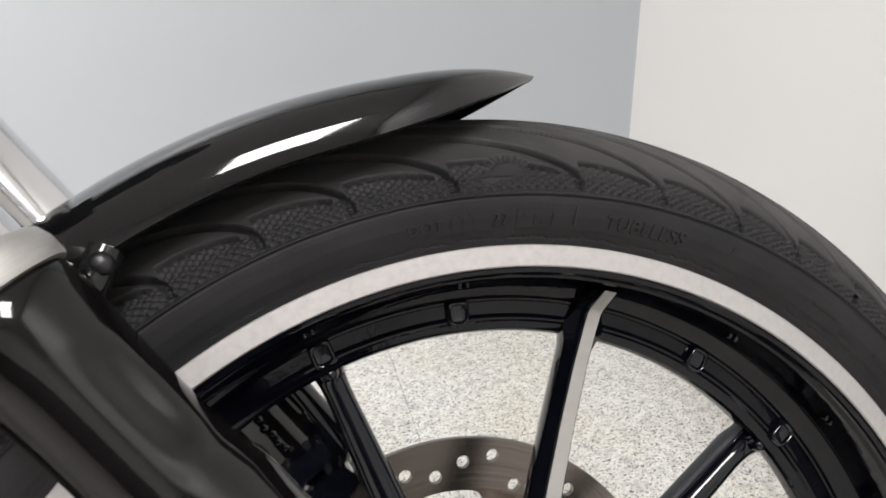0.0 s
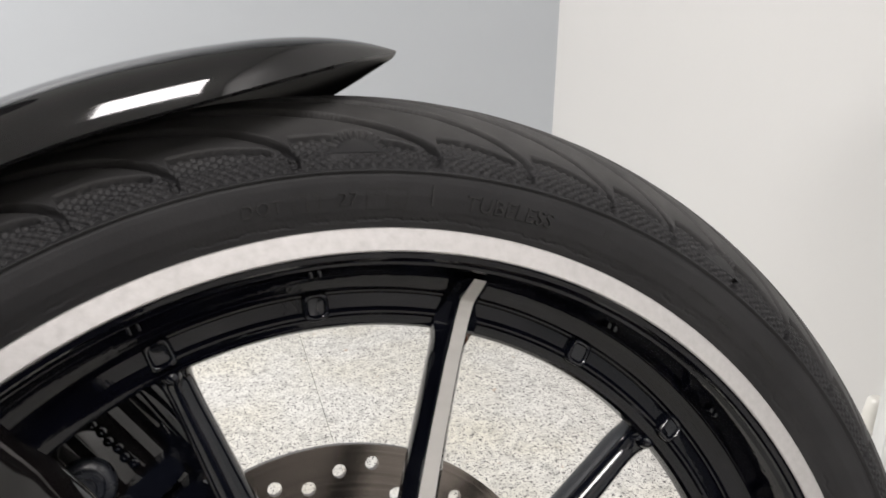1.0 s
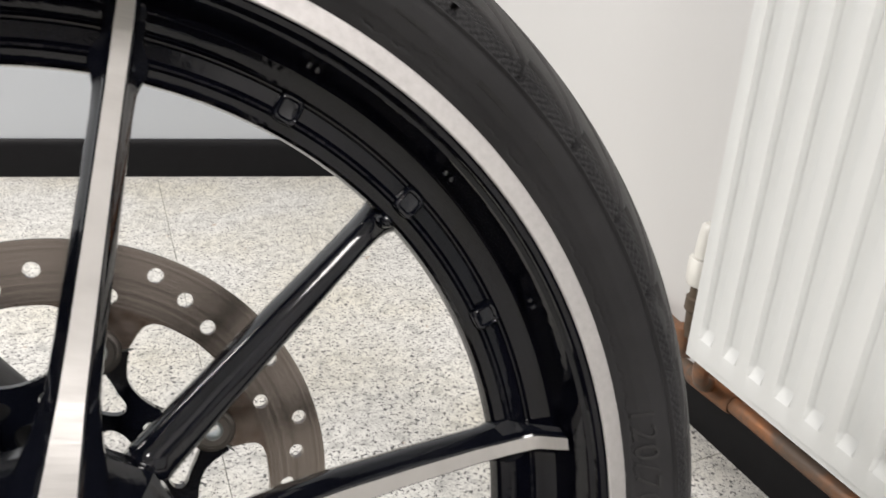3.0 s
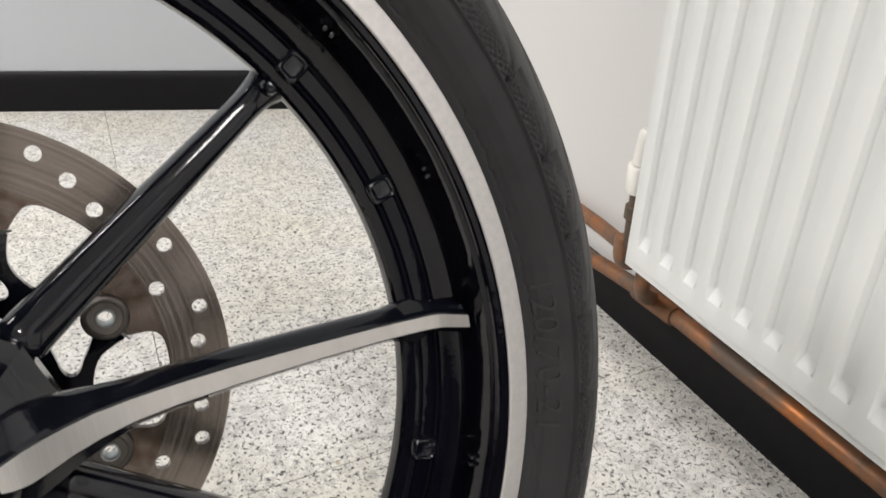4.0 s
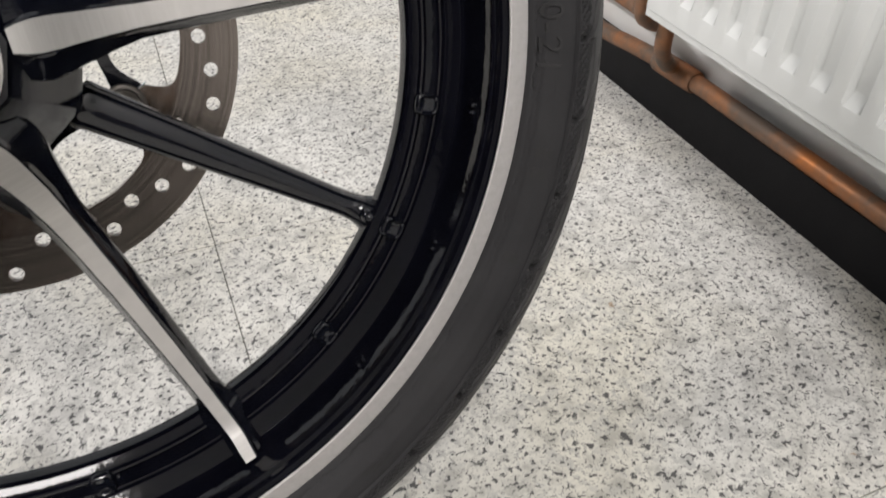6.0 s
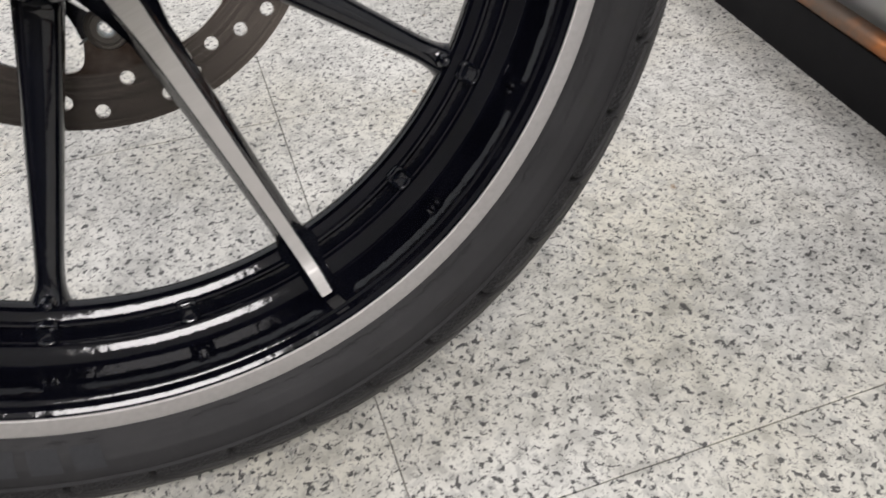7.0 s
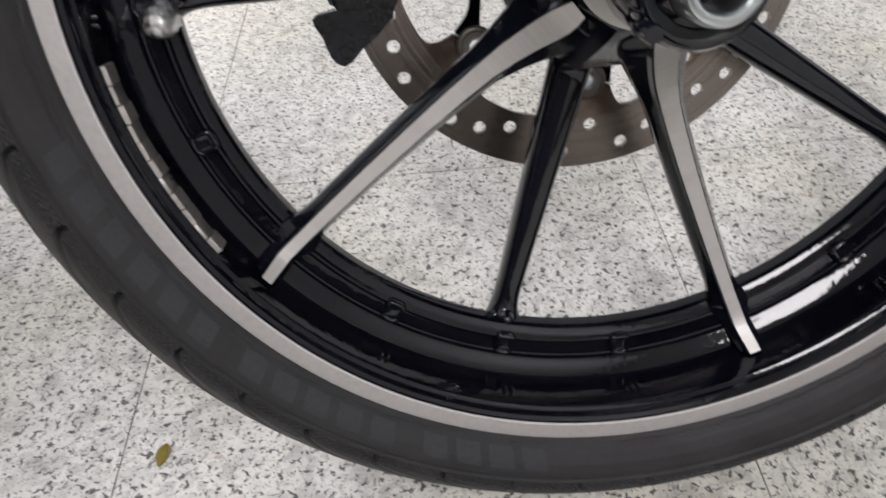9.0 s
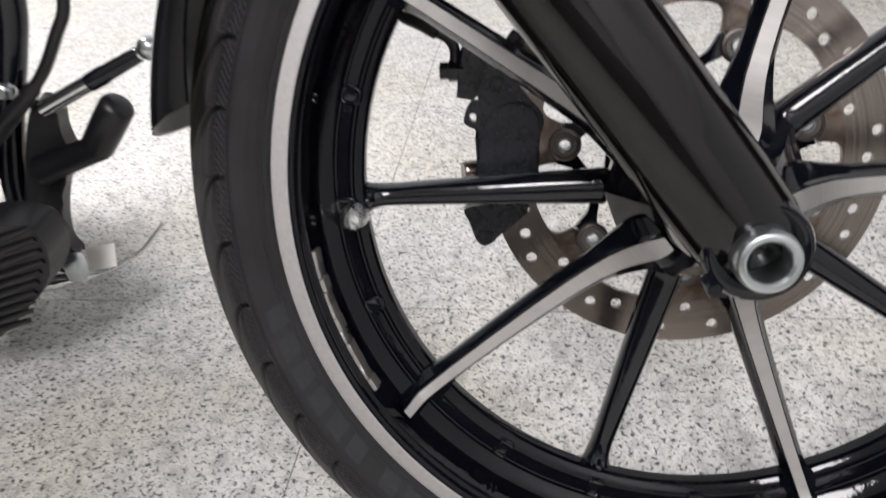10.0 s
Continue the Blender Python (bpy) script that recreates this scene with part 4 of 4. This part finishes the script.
part("pinch_bolt", lathe([(0.0, -0.116), (0.0035, -0.116), (0.0042, -0.114), (0.0042, -0.100), (0.0, -0.100)], 12), BLACK, near_leg, "small clamp bolt", WHEEL @ pose(-0.0215, -0.011, -0.0225))


# fender
def fender_mesh():
    rings = []
    angles = [81.3 + 0.25 * k for k in range(72)] + [100 + 1.0 * k for k in range(66)]
    for a in angles:
        k = max(0.0, min(1.0, (a - 81.3) / 17.0))
        k = (1 - (1 - k) ** 2.4)
        half = 0.007 + 0.067 * k
        lift = max(0.0, min(1.0, (a - 81.3) / 21.0))
        low = 0.3738 + (0.3365 - 0.3738) * (1 - (1 - lift) ** 2.3)
        top = 0.3752 - 0.0043 * max(0.0, min(1.0, (a - 81.3) / 14.0))
        if a > 138:
            top -= 0.007 * (a - 138) / 25
        if a > 153:
            low -= 0.010 * (a - 153) / 10
        outer, inner = [], []
        for i in range(57):
            p = math.pi * i / 56
            y = -half * math.copysign(abs(math.cos(p)) ** 0.85, math.cos(p))
            r = low + (top - low) * math.sin(p) ** 0.72
            outer.append((r, y))
            inner.append((r - 0.0026 * (0.35 + 0.65 * math.sin(p)), y * (1 - 0.0022 / max(half, 0.01))))
        cut = lambda r: a + (max(0.0, (r - 0.325)) * 150.0 * min(1, (a - 155) / 8) if a > 155 else 0.0)
        rings.append([polar(r, cut(r), y) for r, y in outer + inner[::-1]])
    bm = loft(rings)
    bmesh.ops.recalc_face_normals(bm, faces=bm.faces)
    # satin black inner faces, to keep the floor's bright reflection out
    for f in bm.faces:
        c = f.calc_center_median()
        out = Vector((c.x, 0, c.z))
        out = out.normalized() * (out.length - 0.330) + Vector((0, c.y, 0))
        f.material_index = 1 if f.normal.dot(out) < 0 else 0
    return bm


fender = part("fender", fender_mesh(), [FENDER, SATIN], bike, "gloss black front fender with pointed nose", WHEEL, 40)
for side in (-1, 1):
    part("fender_mount", sweep(curve([polar(0.338, 118.5, side * 0.070), polar(0.330, 120.5, side * 0.0735), polar(0.322, 123.0, side * 0.0690), polar(0.318, 126.5, side * 0.0680)], 6), [0.0075] * 18 + [0.006], 12), FENDER, fender, "black mounting lug", WHEEL)
    part("mount_bolt", lathe([(0.0, -0.0022), (0.0030, -0.0020), (0.0046, -0.0010), (0.0052, 0.0006), (0.0052, 0.004), (0.0, 0.004)], 24), SATIN, fender, "round-headed mounting bolt", WHEEL @ Matrix.Translation(polar(0.3335, 119.2, side * 0.0785)) @ (pose(0, 0, 0) if side < 0 else pose(0, 0, 0, 0, 0, 180)))


# caliper on the far leg
body = smooth_loop([(-0.1530, 0.0588), (-0.1510, 0.0695), (-0.1413, 0.0832), (-0.1282, 0.0769), (-0.1155, 0.0585), (-0.1044, 0.0422), (-0.1077, 0.0242), (-0.1110, -0.0108), (-0.1235, -0.0321), (-0.1450, -0.0360), (-0.1530, -0.0260), (-0.1485, -0.0039), (-0.1475, 0.0335)], 4)
caliper = part("brake_caliper", outline_block(body, 0.0740, 0.0800, 0.002), CALIPER, bike, "dull black brake caliper on the disc", WHEEL)
part("caliper_half", outline_block(body, 0.0880, 0.1180, 0.004), CALIPER, caliper, "", WHEEL)
part("caliper_bridge", outline_block([(-0.1570, 0.0300), (-0.1520, 0.0560), (-0.1470, 0.0540), (-0.1470, 0.0300), (-0.1480, -0.0039), (-0.1520, -0.0230), (-0.1565, -0.0180)], 0.0760, 0.1160, 0.003), CALIPER, caliper, "", WHEEL)
face = smooth_loop([(-0.1551, -0.0064), (-0.1545, 0.0100), (-0.1522, 0.0284), (-0.1462, 0.0438), (-0.1357, 0.0532), (-0.1223, 0.0547), (-0.1104, 0.0474), (-0.1071, 0.0327), (-0.1104, 0.0148), (-0.1129, -0.0083), (-0.1230, -0.0220), (-0.1450, -0.0220)], 4)
part("caliper_face", outline_block(face, 0.0655, 0.0745, 0.0028), CALIPER, caliper, "smooth black outer face", WHEEL)
part("caliper_ear", outline_block(smooth_loop([(-0.1661, -0.0248), (-0.1646, -0.0397), (-0.1601, -0.0537), (-0.1519, -0.0571), (-0.1407, -0.0482), (-0.1186, -0.0269)], 4), 0.0730, 0.0860, 0.002), CALIPER, caliper, "", WHEEL)
ear = plate(smooth_loop([(-0.1647, 0.0459), (-0.1595, 0.0569), (-0.1516, 0.0553), (-0.1489, 0.0428), (-0.1505, 0.0337), (-0.1573, 0.0364), (-0.1639, 0.0402)], 4), [ring_pts(0.0036, 14, -0.1575, 0.0451)], 0.0745, 0.0860)
part("caliper_ear", ear, CALIPER, caliper, "", WHEEL)
part("slide_bolt", lathe([(0.0, 0.0722), (0.0028, 0.0722), (0.0032, 0.0712), (0.0048, 0.0712), (0.0052, 0.0730)], 14), SATIN, caliper, "recessed bolt", WHEEL @ pose(-0.1523, 0, -0.0502))
part("slide_bolt", lathe([(0.0, 0.0722), (0.0030, 0.0720), (0.0055, 0.0724), (0.0062, 0.0745)], 18), CALIPER, caliper, "round cast plug", WHEEL @ pose(-0.1380, 0, 0.0690))
part("piston", lathe([(0.0, -0.006), (0.0075, -0.006), (0.0085, -0.004), (0.0085, 0.010), (0.0, 0.010)], 20), DISC, caliper, "rust-stained steel pin end", WHEEL @ pose(-0.1640, 0.092, 0.0, 0, 0, -70))
part("caliper_bracket", outline_block([(-0.1684, 0.0614), (-0.1660, 0.0930), (-0.1613, 0.1000), (-0.1400, 0.0900), (-0.1250, 0.1050), (-0.1080, 0.0940), (-0.1180, 0.0700), (-0.1400, 0.0720), (-0.1588, 0.0592)], 0.0860, 0.1080, 0.002), CALIPER, caliper, "black mounting bracket on the fork", WHEEL)
part("banjo_bolt", sweep([(-0.1825, 0.0920, 0.0803), (-0.1760, 0.0920, 0.0800), (-0.1755, 0.0920, 0.0800), (-0.1640, 0.0920, 0.0792)], [0.0070, 0.0070, 0.0090, 0.0080], 6), SATIN, caliper, "hex banjo bolt", WHEEL)
part("brake_hose", sweep(curve([(-0.1712, 0.0920, 0.0800), (-0.1702, 0.0920, 0.0960), (-0.1747, 0.0920, 0.1042), (-0.1830, 0.0920, 0.1095), (-0.1920, 0.0920, 0.1155), (-0.2100, 0.0920, 0.1251), (-0.2400, 0.0900, 0.1420), (-0.2700, 0.0900, 0.1900)], 6), [0.0042] * 18 + [0.0060] * 12 + [0.0048] * 13, 12), SATIN, caliper, "black brake hose with crimped end", WHEEL)


# ---- frame, controls and hoses behind the wheel ----
def rear_controls():
    rod = part("shift_rod", sweep([(-0.6190, 0.24, 0.2942), (-0.5550, 0.24, 0.3226), (-0.4860, 0.24, 0.3531)], [0.0088, 0.0088, 0.0064], 16), CHROME, bike, "chromed linkage rod", Matrix())
    lerp = lambda f: Vector((-0.6190, 0.24, 0.2942)).lerp(Vector((-0.4860, 0.24, 0.3531)), f)
    part("rod_sleeve", sweep([lerp(0.46), lerp(0.47), lerp(0.60), lerp(0.61), lerp(0.92), lerp(0.94)], [0.0080, 0.0096, 0.0096, 0.0088, 0.0080, 0.0066], 16), BLACK, rod, "black threaded sleeve", Matrix())
    part("rod_joint", lathe([(0, -0.011), (0.005, -0.011), (0.0095, -0.008), (0.0118, -0.004), (0.0118, 0.004), (0.0095, 0.008), (0.005, 0.011), (0, 0.011)], 20), ZINC, rod, "metal ball joint", pose(-0.4822, 0.24, 0.3548))
    part("rubber_peg", sweep([(-0.5744, 0.235, 0.2499), (-0.5730, 0.235, 0.2516), (-0.5550, 0.235, 0.2730), (-0.5352, 0.235, 0.2960), (-0.5325, 0.235, 0.2990), (-0.5300, 0.235, 0.3015)], [0.013, 0.0172, 0.0180, 0.0180, 0.0160, 0.0105], 24), SATIN, bike, "black rubber toe peg", Matrix())
    part("peg_arm", sweep([(-0.6560, 0.244, 0.2190), (-0.6250, 0.242, 0.2300), (-0.5900, 0.240, 0.2430), (-0.5730, 0.239, 0.2490), (-0.5690, 0.239, 0.2500)], [0.0170, 0.0155, 0.0150, 0.0150, 0.0110], 20), SATIN, bike, "dull black shift arm", Matrix())
    arm = smooth_loop([(-0.6293, 0.3010), (-0.6102, 0.2930), (-0.6150, 0.2638), (-0.6160, 0.2288), (-0.6378, 0.2002), (-0.6563, 0.1623), (-0.6680, 0.1219), (-0.6644, 0.0960), (-0.6990, 0.0850), (-0.7050, 0.1470), (-0.6753, 0.2228), (-0.6500, 0.2746)], 4)
    part("control_bracket", outline_block(arm, 0.246, 0.264, 0.003), SATIN, bike, "dull black control bracket", Matrix())
    part("stand_tang", sweep(curve([(-0.7073, 0.21, 0.0816), (-0.6765, 0.21, 0.0856), (-0.6374, 0.21, 0.0938), (-0.5976, 0.21, 0.1060), (-0.5547, 0.21, 0.1300), (-0.5154, 0.21, 0.1682)], 5), [0.0090] * 7 + [0.0060] * 5 + [0.0035] * 6 + [0.0026] * 8, 10), CHROME, bike, "thin curved chrome stand tang", Matrix())
    part("stand_leg", sweep(curve([(-0.640, 0.215, 0.094), (-0.680, 0.23, 0.088), (-0.730, 0.26, 0.066), (-0.800, 0.31, 0.012)], 5), 0.0105, 12), CHROME, bike, "chromed side stand", Matrix())
    part("stand_clamp", box((-0.650, 0.196, 0.094), (-0.630, 0.218, 0.126), 0.005), ZINC, bike, "bright metal clamp", Matrix())
    part("paper_tag", box((-0.0205, -0.0006, -0.0135), (0.0205, 0.0006, 0.0135), 0.0004), PLASTIC, bike, "small white tag", pose(-0.6014, 0.204, 0.1264, -38, -14, -4))
    part("frame_tube", sweep(curve([(-0.6050, 0.26, 0.4900), (-0.6200, 0.26, 0.4019), (-0.6440, 0.26, 0.3450), (-0.6720, 0.26, 0.2886), (-0.7040, 0.26, 0.2119), (-0.7320, 0.26, 0.1167), (-0.790, 0.26, 0.095)], 6), 0.0150, 16), BLACK, bike, "black lower frame tube", Matrix())
    part("hose", sweep(curve([(-0.5400, 0.24, 0.4800), (-0.5517, 0.24, 0.4054), (-0.5720, 0.24, 0.3734), (-0.5984, 0.24, 0.3396), (-0.6185, 0.235, 0.3190), (-0.6510, 0.225, 0.2916), (-0.6880, 0.22, 0.2640), (-0.760, 0.22, 0.237)], 6), [0.0062] * 24 + [0.0085] * 19, 12), SATIN, bike, "black rubber hose", Matrix())
    # unseen engine block, sized to keep light off the floor beside it
    part("unseen_engine", box((-1.450, -0.04, 0.120), (-0.830, 0.52, 0.760), 0.06, None, 4), SATIN, bike, "unseen black engine block, added to shade the floor", Matrix())
    # unseen tank, added to block the rear panel's light behind the wheel
    tank = []
    for x, z, w, h in ((-0.60, 0.930, 0.030, 0.030), (-0.63, 0.930, 0.075, 0.060), (-0.72, 0.925, 0.120, 0.095), (-0.85, 0.915, 0.145, 0.115), (-1.00, 0.895, 0.140, 0.110), (-1.12, 0.870, 0.105, 0.085), (-1.20, 0.845, 0.060, 0.040)):
        tank.append([(x, 0.27 + w * math.cos(2 * math.pi * k / 28), z + h * math.sin(2 * math.pi * k / 28)) for k in range(28)])
    part("unseen_tank", loft(tank), FENDER, bike, "unseen gloss black teardrop tank, added to block light", Matrix())
    # clamps and lamp shell are also unseen, added for shade and dark reflections
    for s in (0.62, 0.74):
        part("unseen_clamp", box((s - 0.014, -0.125, -0.045), (s + 0.014, 0.125, 0.035), 0.010), BLACK, bike, "unseen black clamp across the fork, added for shade", WHEEL @ spin(RAKE))
    lamp = [(0.0, -0.020), (0.050, -0.018), (0.072, -0.008), (0.078, 0.0), (0.080, 0.012), (0.078, 0.045), (0.062, 0.085), (0.036, 0.108), (0.0, 0.115)]
    part("unseen_lamp_shell", lathe(lamp, 40), FENDER, bike, "unseen round black lamp shell, added for shade and reflections", WHEEL @ spin(RAKE) @ pose(0.69, 0, -0.09, 0, 0, 90) @ pose(0, 0, 0, -35, 0, 0))
    part("bolt", lathe([(0.0, -0.010), (0.006, -0.010), (0.0085, -0.007), (0.0085, 0.0), (0.011, 0.0), (0.011, 0.004), (0.0, 0.004)], 18), ZINC, bike, "dull steel bolt head", pose(-0.6570, 0.246, 0.3150))
    core = smooth_loop([(-0.593, 0.233), (-0.5815, 0.215), (-0.5840, 0.197), (-0.5960, 0.170), (-0.6280, 0.138), (-0.700, 0.086), (-0.760, 0.112), (-0.720, 0.202), (-0.645, 0.237)], 4)
    peg = part("foot_peg", outline_block(core, 0.110, 0.150, 0.006), SATIN, bike, "ribbed black rubber foot peg", Matrix())
    for k in range(10):
        f = k / 9
        a = Vector((-0.5880 - 0.075 * max(0, f - 0.3), 0.11, 0.2300 - 0.118 * f))
        part("rubber_rib", sweep([a + Vector((0.0, 0, 0.004)), a + Vector((-0.030, 0, -0.006)), a + Vector((-0.120, 0, -0.035))], [0.0030, 0.0046, 0.0046], 10), SATIN, peg, "", Matrix())


rear_controls()


# ---- floor ----
TILE, TURN, JOINT = 0.4665, 2.5, (0.1217, 0.2415)


def floor_tiles():
    base = single("floor", box((LEFT_X - 0.05, FRONT_Y - 0.05, -0.05), (CORNER[0] + 0.1, back_y(LEFT_X) + 0.05, -0.004)), GROUT, "polished pale terrazzo tile floor with thin dark joints", "floor", kind="structure")
    gap = 0.0004
    bm = box((gap, gap, -0.012), (TILE - gap, TILE - gap, 0.0), 0.0)
    top = [e for e in bm.edges if all(abs(v.co.z) < 1e-5 for v in e.verts)]
    bmesh.ops.bevel(bm, geom=top, offset=0.0005, segments=1, affect="EDGES")
    me = from_bm("tile", bm, TERRAZZO, 20)
    for i in range(-11, 4):
        for j in range(-9, 7):
            m = pose(*JOINT, 0, 0, 0, -TURN) @ pose(i * TILE, j * TILE, 0)
            mid = m @ Vector((TILE / 2, TILE / 2, 0))
            if mid.x < east_x(mid.y) + 0.28 and mid.x > LEFT_X - 0.25 and mid.y > FRONT_Y - 0.25 and mid.y < back_y(mid.x) + 0.3:
                part("tile", me, None, base, "", m)


floor_tiles()


def fallen_leaf():
    rows = []
    for k in range(9):
        s = k / 8
        w = 0.0042 * math.sin(math.pi * min(1, s * 0.95 + 0.04)) ** 0.8 + 0.0003
        z = 0.0012 + 0.003 * math.sin(s * 2.6)
        rows.append([((s - 0.5) * 0.018, -w, z + 0.0018), ((s - 0.5) * 0.018, 0, z), ((s - 0.5) * 0.018, w, z + 0.0022), ((s - 0.5) * 0.018, w, z + 0.0028), ((s - 0.5) * 0.018, 0, z + 0.0007), ((s - 0.5) * 0.018, -w, z + 0.0024)])
    return single("leaf", loft(rows), LEAF, "small curled yellow-green leaf on the floor", "leaf", pose(-0.3256, -0.0593, -0.0008, 0, 0, 75))


fallen_leaf()
